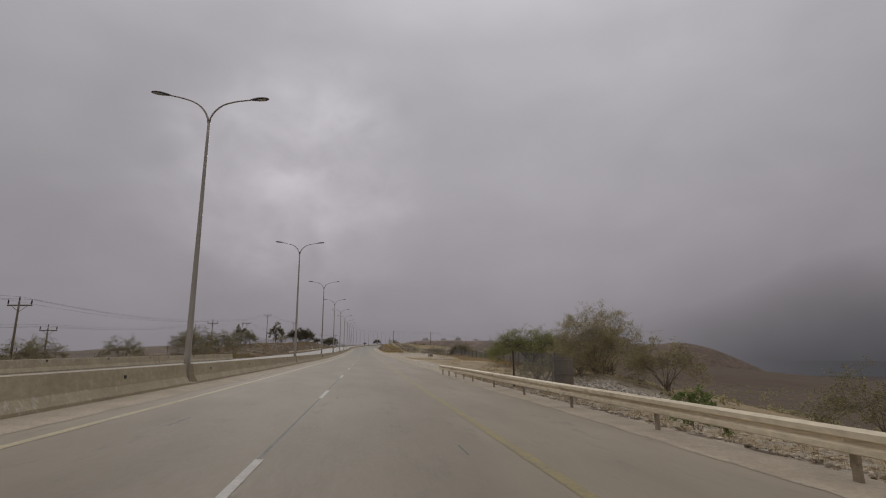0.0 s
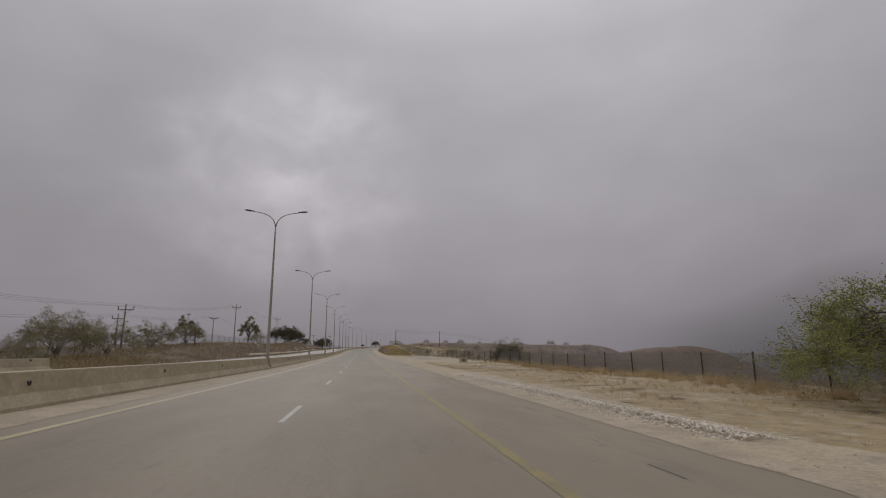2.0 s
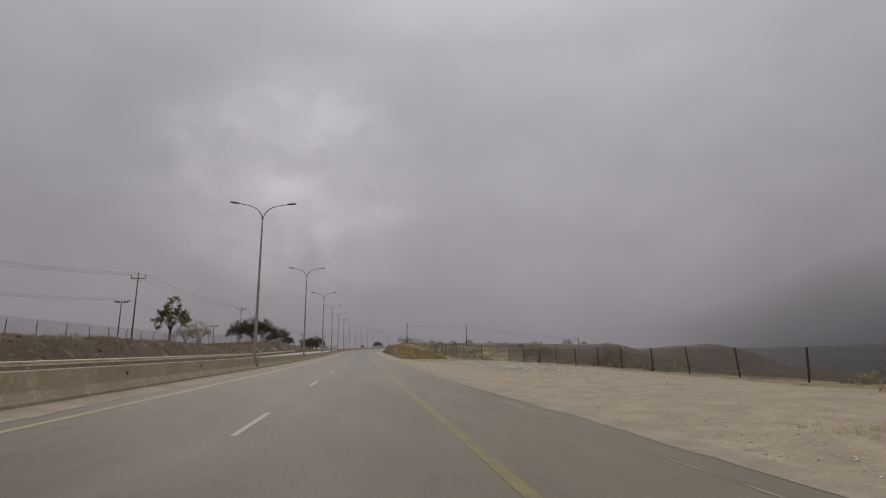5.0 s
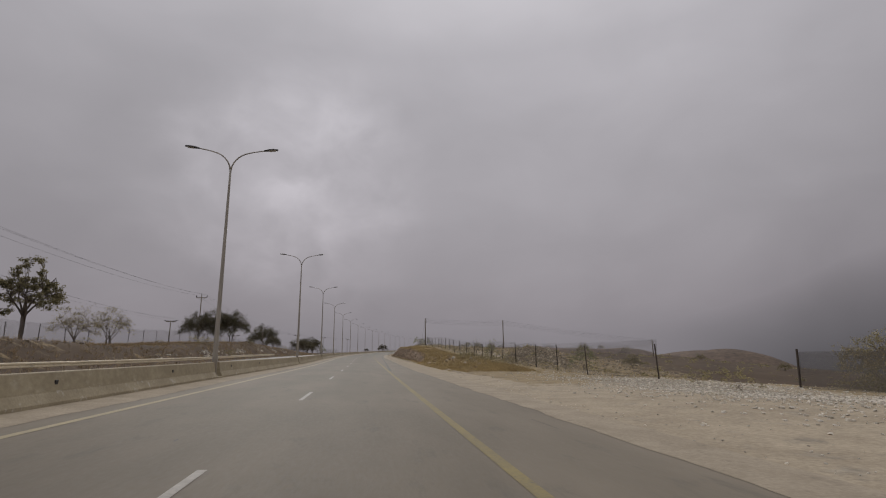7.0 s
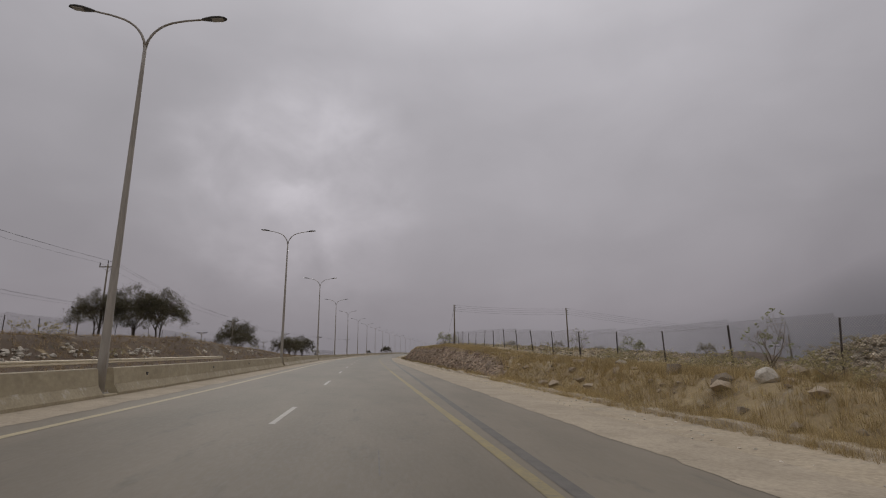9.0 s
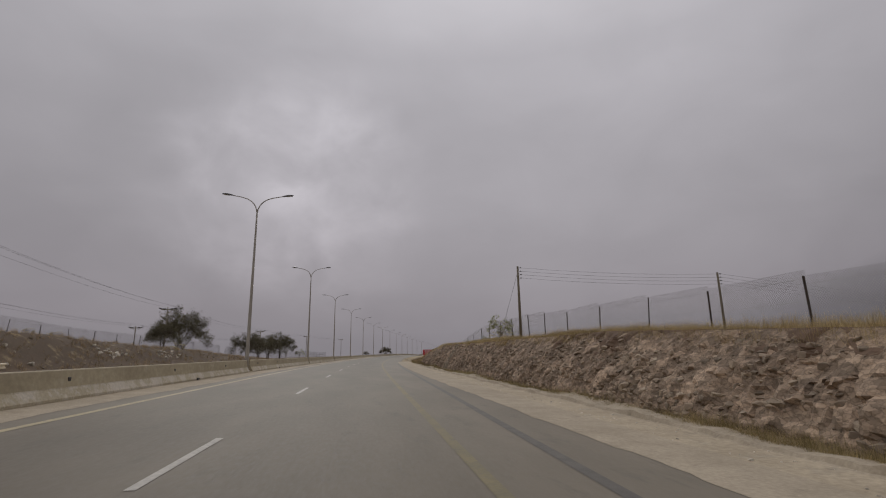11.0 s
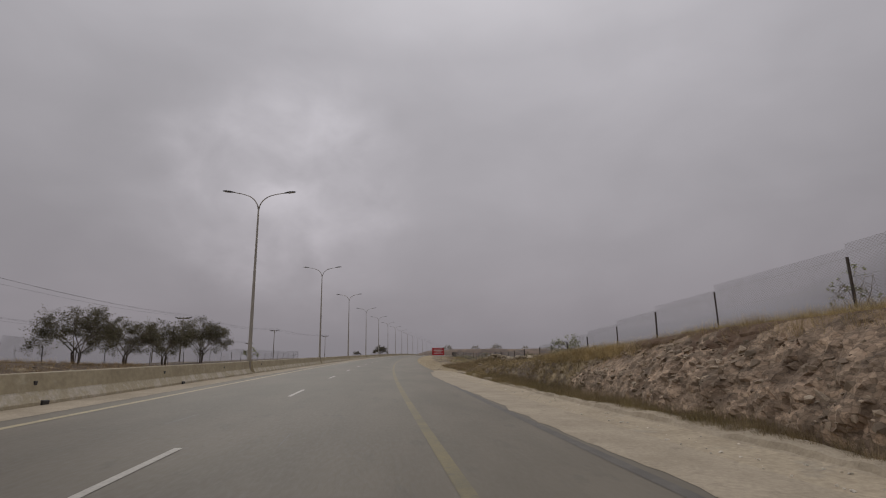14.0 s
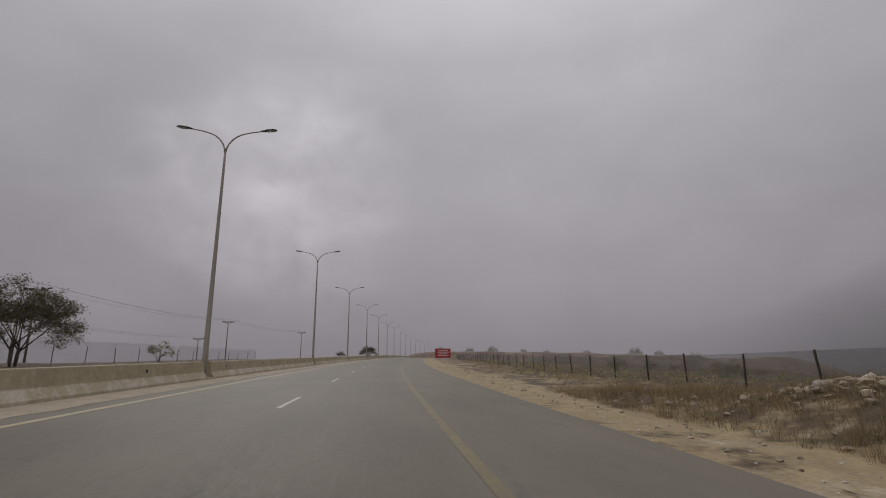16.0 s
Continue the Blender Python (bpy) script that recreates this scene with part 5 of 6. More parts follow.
# ---- trees and shrubs ----
def make_tree(name, seed, h, spread, limbs, subs, leaves, leaf, mat_leaf, mat_bark, label, category="tree", flat=0.55, low=0.25, stems=1, scatter=0.16, bare=0.0, stem_r=0.16, twigs=4):
    """A tree about h high and spread wide at the origin: tapered limbs to points of a low dome, and small leaves round the twigs."""
    r = random.Random(seed)
    root = thing(name, (0, 0, 0), 0, label, category)
    tubes, tips = [], []
    for i in range(limbs):
        a = 2 * math.pi * (i + r.uniform(-0.3, 0.3)) / limbs
        st = i % stems
        sa = 2 * math.pi * st / stems + seed
        foot = Vector((math.cos(sa), math.sin(sa), 0)) * (0.12 * h * 0.3 if stems > 1 else 0.02)
        fork = foot * 1.5 + Vector((r.uniform(-0.1, 0.1), r.uniform(-0.1, 0.1), h * low * r.uniform(0.8, 1.2)))
        rad = spread / 2 * r.uniform(0.35, 0.85)
        end = Vector((math.cos(a) * rad, math.sin(a) * rad, h * r.uniform(0.55, 0.82)))
        mid = fork.lerp(end, 0.5) + Vector((r.uniform(-0.3, 0.3), r.uniform(-0.3, 0.3), h * 0.05))
        q = stem_r * (0.75 if stems > 1 else 1)
        tubes.append(tube([foot - Vector((0, 0, 0.15)), foot.lerp(fork, 0.5) + Vector((r.uniform(-0.08, 0.08), r.uniform(-0.08, 0.08), 0)), fork], [q, q * 0.85, q * 0.7], 7))
        tubes.append(tube([fork, fork.lerp(mid, 0.5) + Vector((r.uniform(-0.1, 0.1), r.uniform(-0.1, 0.1), 0)), mid, end], [q * 0.62, q * 0.5, q * 0.36, q * 0.16], 6))
        for j in range(subs):
            start = mid.lerp(end, r.uniform(0.0, 1.0))
            b = a + r.uniform(-1.1, 1.1)
            rr2 = spread / 2 * math.sqrt(r.uniform(0.02, 1.0))
            dome = math.sqrt(max(0.0, 1 - (rr2 / (spread / 2)) ** 2))
            z0 = h * (1 - flat)
            t = Vector((math.cos(b) * rr2, math.sin(b) * rr2, z0 + (h - z0) * dome * r.uniform(0.45, 1.08)))
            k1 = start.lerp(t, 0.5) + Vector((r.uniform(-0.2, 0.2), r.uniform(-0.2, 0.2), r.uniform(-0.1, 0.25)))
            tubes.append(tube([start, k1, t], [q * 0.24, q * 0.15, q * 0.06], 4, False))
            tips.append((k1, t))
            for _ in range(twigs):
                e2 = t + Vector((r.gauss(0, 1), r.gauss(0, 1), r.gauss(0.2, 0.65))) * (0.062 * spread)
                tubes.append(tube([k1.lerp(t, r.uniform(0.4, 1)), e2], [q * 0.09, q * 0.03], 3, False))
                tips.append((t, e2))
    mesh_object("trunk", *join(tubes), mat_bark, root, "", True)
    V, F = [], []
    dense = [(p, q) for p, q in tips if r.random() >= bare]
    for k in range(leaves):
        p, q = dense[r.randrange(len(dense))]
        g3 = [max(-1.4, min(1.4, r.gauss(0, 1))) for _ in range(3)]
        c = p.lerp(q, r.uniform(0.1, 1.0)) + Vector((g3[0], g3[1], g3[2] * 0.75)) * (scatter * spread * 0.17)
        u = Vector((r.gauss(0, 1), r.gauss(0, 1), r.gauss(0, 0.6))).normalized()
        w = u.cross(Vector((r.gauss(0, 1), r.gauss(0, 1), r.gauss(0, 1)))).normalized()
        sz = leaf * r.uniform(0.6, 1.4)
        o = len(V)
        V += [c - u * sz, c + w * sz * 0.42, c + u * sz, c - w * sz * 0.42]
        F.append((o, o + 1, o + 2, o + 3))
    mesh_object("crown", V, F, mat_leaf, root)
    return root


def plant(proto, s, d, scale=1.0, turn=None, sink=0.05, squash=1.0, label=""):
    p = at(s, d, -sink)
    m = pose(p.x, p.y, p.z, 0, 0, rr.uniform(0, 360) if turn is None else turn) @ Matrix.Diagonal((scale, scale, scale * squash, 1))
    if not proto.get("planted"):
        proto["planted"] = 1
        proto.matrix_world = m
        ob = proto
    else:
        ob = copy_thing(proto, Matrix.LocRotScale(m.to_translation(), m.to_quaternion(), None))
        ob.scale = (scale, scale, scale * squash)
    if label:
        tagged(ob, label)
    return ob


def s_of(x, y):
    s = y
    for _ in range(6):
        a = heading(s)
        d = (x - float(mid_x(s))) / math.cos(a)
        s = y + d * math.sin(a)
    return s, d


T_UMBRELLA = make_tree("green_acacia", 31, 4.0, 9.2, 11, 18, 46000, 0.045, L_GREEN, M_BARK, "broad green acacia with a flat crown behind the fence", flat=0.78, low=0.2, stems=3, scatter=0.09)
T_THORN = make_tree("thorn_bush", 12, 5.2, 7.6, 13, 22, 66000, 0.033, L_BROWN, M_TWIG, "tall brown thorn bush with tangled bare branches", "bush", flat=0.85, low=0.06, stems=6, scatter=0.10, bare=0.2, stem_r=0.08)
T_BROWN = make_tree("thorn_bush", 12, 5.2, 7.6, 11, 14, 8000, 0.075, L_BROWN, M_TWIG, "tall brown thorn bush with tangled bare branches", "bush", flat=0.85, low=0.12, stems=5, scatter=0.11, bare=0.2, stem_r=0.10)
T_OLIVE = make_tree("olive_shrub", 8, 4.2, 6.5, 9, 10, 6200, 0.07, L_OLIVE, M_TWIG, "dusty olive shrub with a rounded crown", "bush", flat=0.9, low=0.1, stems=5, scatter=0.16, stem_r=0.09, twigs=2)
T_DARK = make_tree("wind_bent_tree", 44, 7.0, 9.5, 9, 18, 19000, 0.09, L_DARK, M_BARK, "dark green tree with a spreading crown and forked trunk", flat=0.76, low=0.2, stems=2, scatter=0.17, stem_r=0.15)
T_DARK2 = make_tree("wind_bent_tree", 57, 6.0, 8.5, 8, 17, 12000, 0.085, L_DARK, M_BARK, "dark sparse tree with twisting limbs", flat=0.78, low=0.2, stems=2, scatter=0.15, bare=0.12, stem_r=0.13)
T_LEGGY = make_tree("thin_tree", 63, 6.5, 4.6, 7, 10, 8000, 0.085, L_OLIVE, M_BARK, "thin tree with patchy olive foliage", flat=0.65, low=0.3, stems=1, scatter=0.13, bare=0.15, stem_r=0.13)
T_BARE = make_tree("half_bare_tree", 29, 4.8, 6.2, 9, 12, 2600, 0.07, L_BROWN, M_TWIG, "spreading half-bare tree with thin grey twigs", flat=0.8, low=0.16, stems=2, scatter=0.13, bare=0.35, stem_r=0.10)
T_SHRUB = make_tree("milkweed_shrub", 71, 2.3, 2.6, 8, 5, 1300, 0.062, L_PALE, M_TWIG, "pale green leafy shrub by the fence", "bush", flat=0.85, low=0.1, stems=4, scatter=0.16, stem_r=0.035)
T_SAPLING = make_tree("bare_sapling", 77, 2.6, 2.0, 7, 5, 160, 0.07, L_PALE, M_TWIG, "small sparse sapling with few leaves", "bush", flat=0.8, low=0.15, stems=1, scatter=0.12, stem_r=0.035)
T_WEED = make_tree("bright_green_shrub", 83, 1.5, 1.5, 10, 6, 2600, 0.045, L_BRIGHT, M_TWIG, "bright green leafy shrub behind the guard rail", "bush", flat=0.9, low=0.1, stems=5, scatter=0.22, stem_r=0.02)
T_BRUSH = make_tree("dry_brush", 91, 1.1, 1.6, 6, 3, 300, 0.05, L_BROWN, M_TWIG, "low brown dry brush", "bush", flat=0.95, low=0.1, stems=6, scatter=0.2, stem_r=0.016, twigs=1)

# right-hand side
plant(T_UMBRELLA, *s_of(18.4, 54.0), 1.05, 40, sink=0.35)
for x, y, q in ((19.0, 50.5, 0.45), (20.5, 51.5, 0.55), (22.0, 53.5, 0.5), (20.5, 56.5, 0.45)):
    plant(T_BROWN, *s_of(x, y), q, sink=0.3, label="low brown thorn bush under the acacia")
plant(T_THORN, *s_of(17.6, 36.6), 1.0, 10, sink=0.5)
plant(T_BROWN, *s_of(22.3, 35.5), 0.78, 210, sink=0.3)
plant(T_BROWN, *s_of(21.5, 42.5), 0.75, 130)
plant(T_WEED, *s_of(7.9, 11.6), 0.85, 0)
plant(T_SHRUB, 33.4, 17.9, 0.8, 150, label="pale thin shrub growing against the chain-link fence")
plant(T_SAPLING, 31.4, 17.3, 1.0, 20)
plant(T_BROWN, 35.5, 21.8, 0.42, 100, sink=0.3, label="low tangled thorn bush against the fence")
plant(T_BROWN, 39.5, 23.6, 0.5, 240, sink=0.3, label="low tangled thorn bush against the fence")
plant(T_OLIVE, *s_of(31, 27), 1.2, 20, sink=0.1)
for x, y, q in ((22, 47, 0.55), (24, 50, 0.6), (26.5, 57, 0.6), (26, 62, 0.5), (28, 68, 0.5)):
    plant(T_BROWN, *s_of(x, y), q, sink=0.5)
plant(T_DARK2, 113.5, 27.4, 0.55, 40, sink=0.9, label="dark bushy tree standing behind the verge fence")
plant(T_OLIVE, *s_of(23.4, 118), 0.85)
plant(T_SHRUB, 94, 26.9, 0.6, 15)
plant(T_BROWN, 162, 28, 0.5, 75)
plant(T_OLIVE, *s_of(27, 122), 0.6)
plant(T_OLIVE, *s_of(27, 157), 0.6, sink=0.5)
plant(T_OLIVE, *s_of(46, 182), 1.2)
plant(T_OLIVE, *s_of(21.6, 141.5), 0.42)
plant(T_SHRUB, *s_of(20.5, 143.0), 0.5)
plant(T_SAPLING, 201.6, 21.3, 0.95)
plant(T_SHRUB, *s_of(20.4, 219.0), 0.75)
plant(T_SAPLING, *s_of(20.0, 227.0), 0.9)
plant(T_SHRUB, 273.4, 20.0, 1.0)
plant(T_SHRUB, *s_of(18.6, 283.0), 0.8)
plant(T_SAPLING, *s_of(19.4, 280.0), 0.6)
plant(T_SHRUB, 186, 25.5, 0.9)
plant(T_SHRUB, *s_of(19.2, 295.0), 0.6)
plant(T_SAPLING, *s_of(19.8, 300.0), 0.8)
plant(T_SHRUB, *s_of(22.2, 329.5), 1.15)
r3 = random.Random(5)
for k in range(40):
    s = r3.uniform(186, 420)
    d = r3.uniform(25, 85)
    plant((T_OLIVE, T_BRUSH, T_BRUSH, T_OLIVE, T_BRUSH)[k % 5], s, d, r3.uniform(0.28, 0.45) * (1.8 if k % 5 in (1, 2, 4) else 1), r3.uniform(0, 360))
for k in range(26):
    plant(T_BRUSH, r3.uniform(332, 385), r3.uniform(16.5, 25), r3.uniform(0.4, 0.9), r3.uniform(0, 360))
for k in range(40):
    s = r3.uniform(95, 400)
    d = float(fence_d(s)) + r3.uniform(-3.5, 3)
    plant(T_BRUSH, s, d, r3.uniform(0.45, 1.0), r3.uniform(0, 360))
for x, y, q in ((64, 395, 0.55), (92, 420, 0.6), (70, 470, 0.6), (58, 500, 0.55), (110, 380, 0.6), (85, 520, 0.7)):
    plant(T_OLIVE, *s_of(x, y), q, squash=0.75)
for u, v, q in ((-0.42, -0.18, 1.0), (-0.30, -0.25, 0.8), (-0.22, -0.2, 1.15), (-0.02, -0.3, 0.7), (0.12, -0.25, 0.9), (0.28, -0.34, 1.2), (0.36, -0.3, 0.8), (0.46, -0.4, 1.2), (0.52, -0.38, 0.7), (-0.1, -0.36, 0.6)):
    ob = copy_thing(T_OLIVE, Matrix.Translation(ridge_at(u, v) - Vector((0, 0, 0.4))) @ pose(0, 0, 0, 0, 0, 97 * u * 10))
    ob.scale = (1.9 * q, 1.9 * q, 1.9 * q)
    tagged(ob, "dark round tree on the far scrub ridge", "tree")
for k in range(44):
    plant(T_BRUSH, r3.uniform(188, 216), r3.uniform(16.2, 25), r3.uniform(0.4, 0.9), r3.uniform(0, 360))
# low scrub on the slope down to the valley and in the field
def scrub_patch(name, n, s0, s1, d0, d1, mat, label, seed, size):
    r = random.Random(seed)
    sd = [(r.uniform(s0, s1), d0 + (d1 - d0) * r.random() ** 1.6) for _ in range(n)]
    V, F = [], []
    for p in at_many(sd):
        q = r.uniform(*size)
        for _ in range(26):
            a = r.uniform(0, 6.28)
            rad = q * math.sqrt(r.random())
            c = Vector(p) + Vector((math.cos(a) * rad, math.sin(a) * rad, q * 0.75 * r.random() * (1.1 - rad / q)))
            u = Vector((r.gauss(0, 1), r.gauss(0, 1), r.gauss(0, 0.7))).normalized() * q * 0.22
            w = u.cross(Vector((r.gauss(0, 1), r.gauss(0, 1), r.gauss(0, 1)))).normalized() * q * 0.10
            o = len(V)
            V += [c - u, c + w, c + u, c - w]
            F.append((o, o + 1, o + 2, o + 3))
    tagged(mesh_object(name, V, F, mat), label, "scrub", kind="stuff")


scrub_patch("valley_scrub", 1700, -40, 190, 27, 170, L_BROWN, "low brown scrub dotted over the valley slope", 41, (0.3, 1.0))
scrub_patch("field_scrub", 1300, 186, 460, 23, 120, L_BROWN, "low brown scrub in the stony field", 42, (0.25, 0.8))
# left-hand side
for x, y, q in ((-29.5, 99, 1.2), (-27, 104, 1.0), (-33, 106, 1.1), (-25.5, 61, 0.75), (-26, 47, 0.65), (-30, 52, 0.7), (-24, 84, 0.6), (-31, 128, 1.0), (-29, 137, 0.95), (-36, 118, 0.9), (-27, 116, 0.6)):
    plant(T_OLIVE, *s_of(x, y), q)
plant(T_LEGGY, *s_of(-32.4, 147), 0.85)
plant(T_LEGGY, *s_of(-28.5, 140), 0.6)
plant(T_LEGGY, *s_of(-31.6, 200), 1.3)
plant(T_BARE, *s_of(-32.3, 211), 0.95, 60)
plant(T_BARE, *s_of(-32.4, 219.5), 1.0, 170)
for x, y, q, t in ((-32.6, 257, 0.74, 0), (-29.4, 260, 0.84, 90), (-27.0, 262, 0.80, 200), (-33.5, 334, 1.15, 30), (-24.5, 300, 0.45, 10)):
    plant(T_DARK, *s_of(x, y), q, t, squash=1.18)
for x, y, q, t in ((-21.5, 338, 0.9, 0), (-21.0, 347, 0.85, 120), (-20.8, 358, 0.95, 220)):
    plant(T_DARK2, *s_of(x, y), q, t)
plant(T_DARK, *s_of(-20.2, 372), 0.95, 75)
plant(T_DARK, *s_of(19, 618), 1.0, 10)
plant(T_DARK2, *s_of(4, 560), 0.5, 10)
plant(T_SHRUB, *s_of(-18.0, 398), 1.3)
for k in range(34):
    s = r3.uniform(-20, 330)
    plant(T_BRUSH, s, -r3.uniform(13.5, 26), r3.uniform(0.6, 1.3), r3.uniform(0, 360))


# ---- fences ----
def mesh_panel(w, h, seed, pitch=0.10, t=0.0042):
    """Chain-link: crossing diagonal wires and a top and middle strand, in the plane x = along, z = up."""
    r = random.Random(seed)
    V, F = [], []

    def strand(a, b, y):
        q = Vector((b[0] - a[0], 0, b[1] - a[1]))
        nrm = Vector((-q.z, 0, q.x)).normalized() * t
        o = len(V)
        for p, sg in ((a, -1), (a, 1), (b, 1), (b, -1)):
            V.append((p[0] + nrm.x * sg, y, p[1] + nrm.z * sg))
        F.append((o, o + 1, o + 2, o + 3))
    c = -h
    while c < w:
        x0, x1 = max(c, 0), min(c + h, w)
        if x1 > x0:
            strand((x0, x0 - c), (x1, x1 - c), 0.003)
            strand((w - x0, x0 - c), (w - x1, x1 - c), -0.003)
        c += pitch
    for z in (0.05, h * 0.5, h * 0.86):
        strand((0, z), (w, z + r.uniform(-0.03, 0.03)), 0.006)
    me = bpy.data.meshes.new("mesh_panel")
    me.from_pydata(V, [], F)
    me.materials.append(M_WIRE)
    return me


PANEL_W = 5.0
PANELS = [mesh_panel(1.0 * PANEL_W, 2.2, k) for k in range(3)]
DENSE = [mesh_panel(1.0 * PANEL_W, 2.2, k, 0.055, 0.0052) for k in range(3)]


def fence(name, s0, s1, offset, label, step=5.0, post_h=2.05, panels=True, skip=(), tall=1.0, sheets=PANELS, stations=(), shrink=None):
    root = thing(name, at(s0, float(offset(s0))), 0, label, "fence")
    inv = root.matrix_world.inverted()
    vs, fs = tube([(0, 0, -0.3), (0, 0, post_h)], [0.042, 0.042], 4)
    pm = bpy.data.meshes.new("post")
    pm.from_pydata([tuple(v) for v in vs], [], fs)
    pm.materials.append(M_POST)
    r = random.Random(len(label))
    prev, s, k = None, s0, 0
    while s < s1:
        p = at(s, float(offset(s)))
        ob = new("post", pm)
        ob.parent = root
        ob.matrix_basis = inv @ pose(p.x, p.y, p.z, r.gauss(0, 2.0), r.gauss(0, 2.2), r.uniform(0, 90)) @ Matrix.Diagonal((1, 1, r.uniform(0.96, 1.04) * (shrink(s) if shrink else 1), 1))
        if prev is not None and panels and k not in skip:
            q = p - prev
            ln = math.hypot(q.x, q.y)
            pn = new("mesh_panel", sheets[k % 3])
            pn.parent = root
            ax = q.normalized()
            m = Matrix.Identity(4)
            m.col[0] = (*(q / PANEL_W), 0)
            side = Vector((-q.y, q.x, 0)).normalized()
            m.col[1] = (*side, 0)
            m.col[2] = (0, 0, tall * (shrink(s - 2.3) if shrink else 1), 0)
            m.col[3] = (*(prev + Vector((0, 0, 0.05)) - side * 0.05), 1)
            pn.matrix_basis = inv @ m
        prev = p
        k += 1
        s = (stations[k] if k < len(stations) else s1) if stations else s + step * r.uniform(0.93, 1.07)
    return root


fence("chain_link_fence", 26.8, 166, fence_d, "dark post and chain-link fence along the verge", 4.0, 1.55, tall=0.66, sheets=DENSE)
POSTS = (171, 177.8, 183.2, 188.4, 194.6, 199.7, 204.6, 209.4, 214.4, 219.9, 225.2, 230.4, 235.4, 240.4, 245.4, 250.4, 256.2, 261.6, 266.6, 271, 276.8, 282.2, 288, 293, 299.6, 306, 311, 315.6, 320.2, 324.1, 328.6, 332)
fence("chain_link_fence", 171, 333, fence_d, "rusty post and chain-link fence along the roadside", post_h=1.95, tall=0.96, stations=POSTS, shrink=lambda s: float(np.interp(s, [304, 330], [1.0, 0.74])))
fence("chain_link_fence", 337.6, 500, fence_d, "dark post and wire fence on the field edge", 4.05, 1.4, tall=0.6, sheets=DENSE)
fence("chain_link_fence", 92, 330, lambda s: -26.0 + 3.5 * ease((s - 290) / 40), "dark chain-link fence along the top of the bank", 5.0)
fence("chain_link_fence", 331, 440, lambda s: -22.5, "low dark chain-link fence behind the trees", 5.0, 1.7)
gate = thing("metal_gate_panel", at(*s_of(10.6, 26.4)), -58, "dusty brown sheet-metal gate panel leaning between two posts", "gate")
for x, top, m in ((-0.62, 2.2, M_RAIL_POST), (0.62, 1.9, M_PANEL)):
    mesh_object("post", *tube([(x, 0, -0.2), (x * 1.02, 0, top)], [0.05, 0.05], 6), m, gate)
bm = bmesh.new()
box(bm, (1.14, 0.03, 1.78), (0, 0.05, 1.0), None, 0.006)
part("panel", bm, M_PANEL, gate, "dusty brown metal sheet")
for z in (0.3, 1.0, 1.74):
    bm = bmesh.new()
    box(bm, (1.16, 0.04, 0.05), (0, 0.01, z), None, 0.006)
    part("rail", bm, M_PANEL, gate)
mesh_object("brace", *tube([(-1.7, 0.1, -0.1), (-0.65, 0.0, 1.3)], [0.03, 0.03], 6), M_RAIL_POST, gate)


bay = thing("fence_bay", at(26.0, 14.2), 0, "short bay of dark sagging chain-link beside the gate panel", "fence")
inv = bay.matrix_world.inverted()
mesh_object("post", *tube([(0, 0, -0.2), (0.02, 0, 2.0)], [0.05, 0.05], 6), M_POST, bay)
a, q = at(26.0, 14.2, 0.1), at(26.3, 16.9, 0.1)
for k in range(2):
    pn = new("mesh_panel", PANELS[k])
    pn.parent = bay
    m = Matrix.Identity(4)
    m.col[0] = (*((q - a) / PANEL_W), 0)
    m.col[1] = (*Vector((-(q - a).y, (q - a).x, 0)).normalized(), 0)
    m.col[2] = (0, 0, 0.85, 0)
    m.col[3] = (*(a + Vector((0, 0.03 * k, 0))), 1)
    pn.matrix_basis = inv @ m


# ---- power lines ----
def power_pole(loc, top, rz, label, lying=False):
    root = thing("power_pole", loc, rz, label, "power pole", "power poles")
    h = top - loc[2]
    mesh_object("pole", *tube([(0, 0, -0.2), (0, 0, h * 0.5), (0, 0, h)], [0.125, 0.105, 0.085], 8), M_WOOD, root, "weathered wooden pole", True)
    bm = bmesh.new()
    box(bm, (2.3, 0.11, 0.13), (0, 0.12, h - 0.35), None, 0.01)
    arm = part("crossarm", bm, M_WOOD, root)
    for x in (-1.25, -0.62, 0.62, 1.25) if lying else ():
        sx = 1 if x > 0 else -1
        pr = [(-0.28, 0.03), (-0.2, 0.09), (-0.08, 0.10), (-0.02, 0.07), (0.06, 0.10), (0.2, 0.10), (0.28, 0.04)]
        vs, fs = tube([(x + sx * q, 0.12, h - 0.22 + 0.25 * abs(q + 0.28) * (abs(x) > 1)) for q, _ in pr], [w for _, w in pr], 8)
        mesh_object("insulator", vs, fs, M_INSUL, root, "dark insulator lying along the arm")
    for x, z in () if lying else ((-1.08, h - 0.28), (0.0, h), (1.08, h - 0.28)):
        pr = [(0, 0.03), (0.10, 0.03), (0.12, 0.075), (0.20, 0.085), (0.24, 0.06), (0.32, 0.07), (0.38, 0.045), (0.46, 0.05), (0.52, 0.02)]
        vs, fs = tube([(x, 0.12 if x else 0, z + q) for q, _ in pr], [w for _, w in pr], 8)
        mesh_object("insulator", vs, fs, M_INSUL, root)
    for sx in (-1, 1):
        mesh_object("brace", *tube([(sx * 0.75, 0.1, h - 0.38), (0, 0.1, h - 1.0)], [0.022, 0.022], 5), M_WOOD, root)
    return root


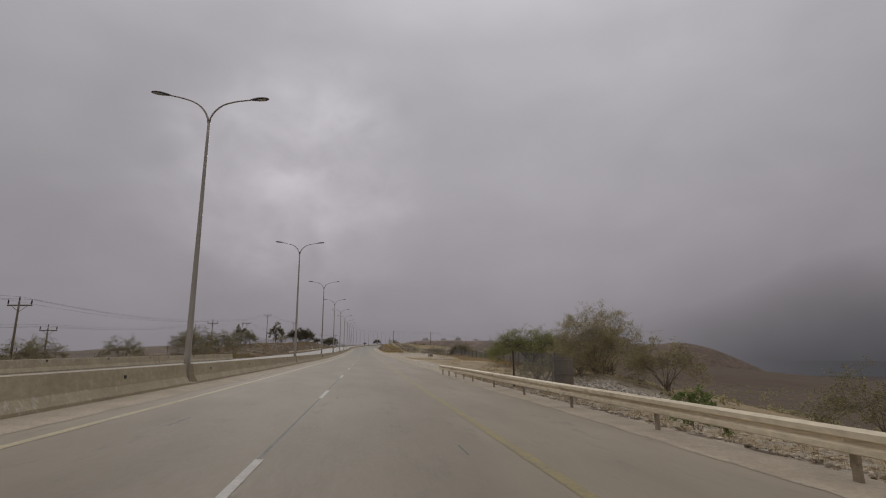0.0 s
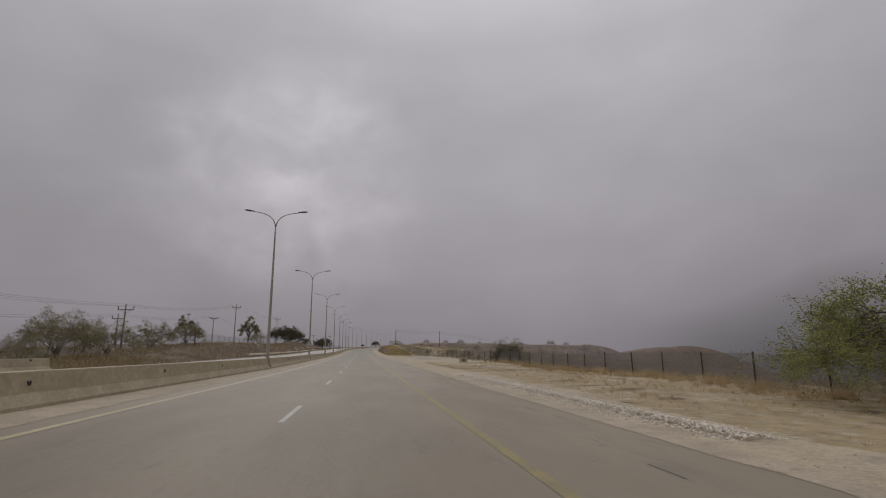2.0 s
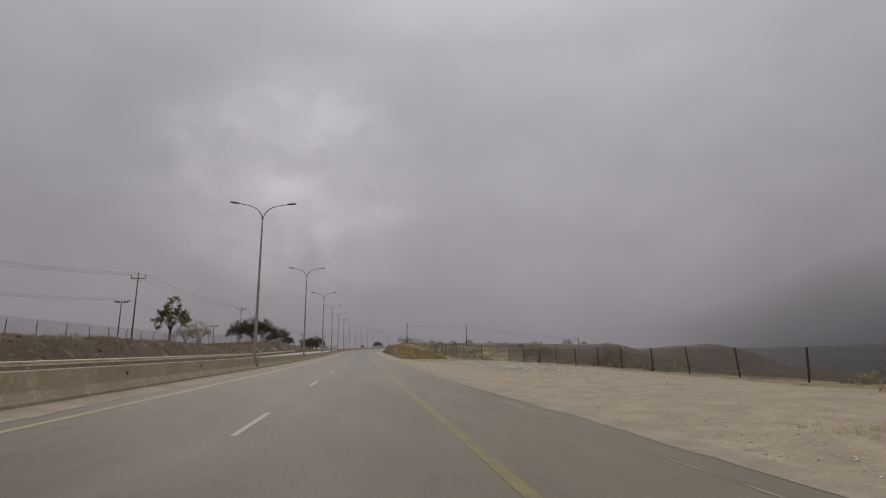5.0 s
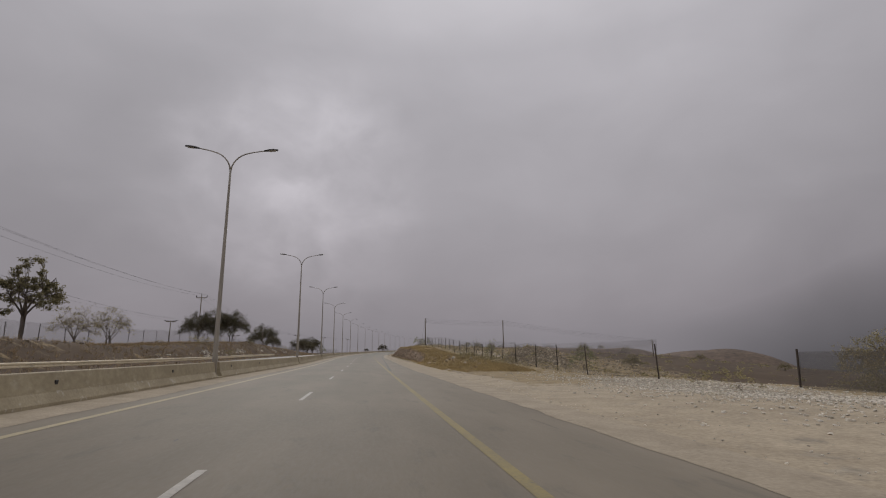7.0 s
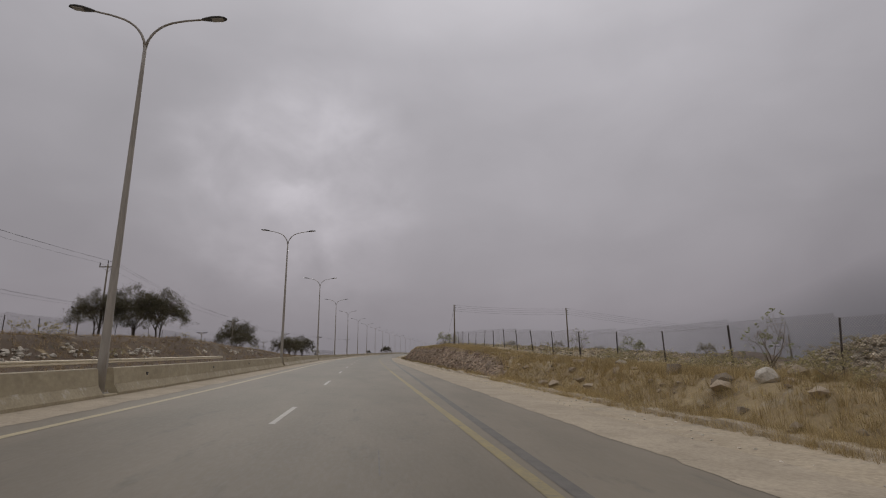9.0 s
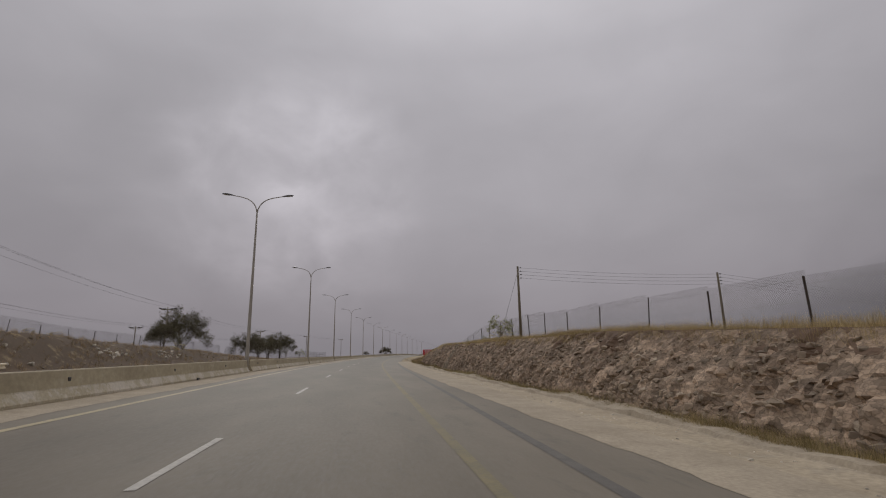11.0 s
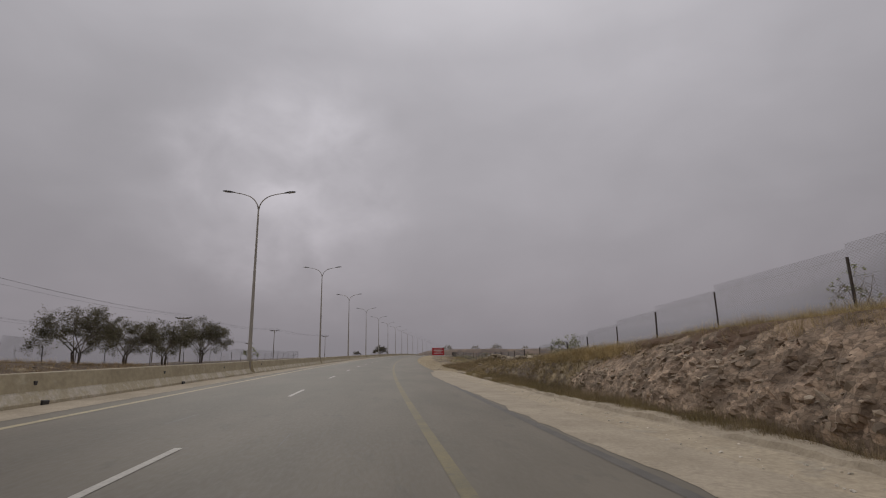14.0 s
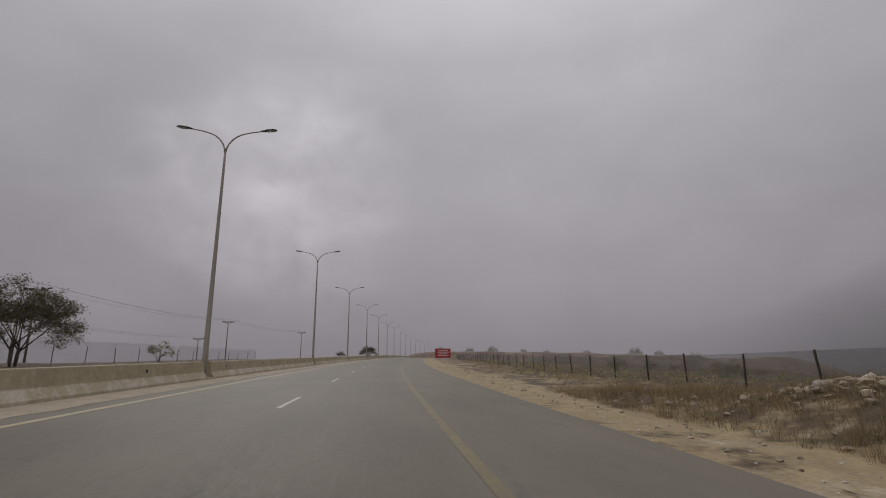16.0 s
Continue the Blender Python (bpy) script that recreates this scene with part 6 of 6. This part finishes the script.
def wires(name, anchors, sag, label, radius=0.010):
    """Slack conductors through the given points."""
    root = thing(name, anchors[0][0], 0, label, "cable")
    inv = root.matrix_world.inverted()
    for line in anchors:
        pts = [Vector(line[0])]
        for a, b in zip(line[:-1], line[1:]):
            for k in range(1, 9):
                t = k / 8
                p = Vector(a).lerp(Vector(b), t)
                p.z -= sag * 4 * t * (1 - t)
                pts.append(p)
        mesh_object("conductor", *tube([inv @ p for p in pts], [radius] * len(pts), 4), M_CABLE, root)
    return root


def pole_line(rows, label, sag, lying_from=9999):
    tips = [[], [], []]
    for x, y, top in rows:
        s, d = s_of(x, y)
        p = at(s, d)
        power_pole(p, top, -4, label, y > lying_from)
        for k, (dx, dz) in enumerate(((-1.08, 0.2), (0.0, 0.5), (1.08, 0.2))):
            tips[k].append((x + dx, y + 0.1, top + dz))
    wires("power_cable", tips, sag, "slack black power conductors between wooden poles")


pole_line(((-33.5, -10, 5.6), (-33.4, 56, 7.0), (-33.3, 122.5, 9.3), (-32.8, 187.8, 15.9), (-32.5, 257.5, 17.7), (-31.2, 319.5, 15.7), (-29, 390, 16.8), (-22, 455, 19), (-10, 520, 21)), "wooden power pole with a crossarm and dark insulators", 0.9, 300)
pole_line(((-42, 12, 4.0), (-42.5, 78, 5.6), (-43.4, 144, 9.6), (-44.3, 210, 14.6), (-44.6, 276, 14.2), (-44.8, 341, 14.2), (-40, 407, 14.6), (-33, 473, 16)), "shorter wooden power pole with dark insulators", 0.8, 180)


def side_pole(x, y, top, label):
    s, d = s_of(x, y)
    p = at(s, d)
    root = thing("power_pole", p, 0, label, "power pole", "power poles")
    h = top - p.z
    mesh_object("pole", *tube([(0, 0, -0.2), (0, 0, h * 0.5), (0.0, 0, h)], [0.14, 0.12, 0.095], 9), M_WOOD, root, "weathered wooden pole", True)
    for k in range(4):
        z = h - 0.15 - 0.33 * k
        vs, fs = tube([(0.08, 0, z), (0.20, 0, z), (0.22, 0, z + 0.02), (0.34, 0, z + 0.02), (0.38, 0, z + 0.02)], [0.02, 0.02, 0.05, 0.05, 0.02], 8)
        mesh_object("insulator", vs, fs, M_INSUL, root)
    return [(x + 0.36, y, top - 0.14 - 0.33 * k) for k in range(4)]


ta = side_pole(16.9, 271.6, 14.15, "leaning wooden pole with a stack of side insulators on the cutting")
tb = side_pole(36.4, 269.5, 13.4, "wooden power pole with side insulators in the field")
tc_ = side_pole(72, 262, 8.0, "distant wooden power pole with side insulators")
wires("power_cable", [[a, b, c] for a, b, c in zip(ta, tb, tc_)], 0.25, "four slack black conductors leaving the pole", 0.009)
stay = at(*s_of(16.4, 277.4))
wires("stay_wire", [[(16.8, 271.7, 13.3), (16.6, 274.5, (13.3 + stay.z) / 2), tuple(stay)]], 0.02, "thin steel stay wire with an insulator", 0.012)


# ---- red roadside sign, block by the verge ----
sp = at(*s_of(31.8, 463))
sign = thing("roadside_sign", sp, -10, "red roadside board with white unreadable lines on short legs", "sign")
bm = bmesh.new()
box(bm, (4.2, 0.08, 2.5), (0, 0, 1.75), None, 0.01)
part("board", bm, M_RED, sign, "red painted board")
for k, (w, z) in enumerate(((2.6, 2.55), (3.3, 2.05), (2.4, 1.60), (3.0, 1.15))):
    bm = bmesh.new()
    box(bm, (w, 0.012, 0.17), (0.1 * (k % 2), -0.048, z), None)
    part("text_bar", bm, M_SIGN_WHITE, sign, "white bar of unreadable writing")
bm = bmesh.new()
box(bm, (4.3, 0.10, 0.22), (0, 0, 0.36), None, 0.01)
part("lower_rail", bm, M_SIGN_WHITE, sign, "white lower rail")
for x in (-1.8, 1.8):
    mesh_object("leg", *tube([(x, 0.09, -0.3), (x, 0.09, 2.9)], [0.06, 0.06], 8), M_GALV, sign)
bp = at(*s_of(15.2, 113))
blk = thing("concrete_box", bp, 12, "cream concrete junction box standing on the sandy ground", "box")
bm = bmesh.new()
box(bm, (1.0, 0.7, 0.72), (0, 0, 0.34), None, 0.02)
part("body", bm, M_BOX, blk)
bm = bmesh.new()
box(bm, (1.1, 0.8, 0.08), (0, 0, 0.74), None, 0.015)
part("lid", bm, M_BOX, blk)
bm = bmesh.new()
box(bm, (0.5, 0.02, 0.42), (-0.1, -0.36, 0.36), None, 0.004)
part("door", bm, M_PANEL, blk, "dark metal door")
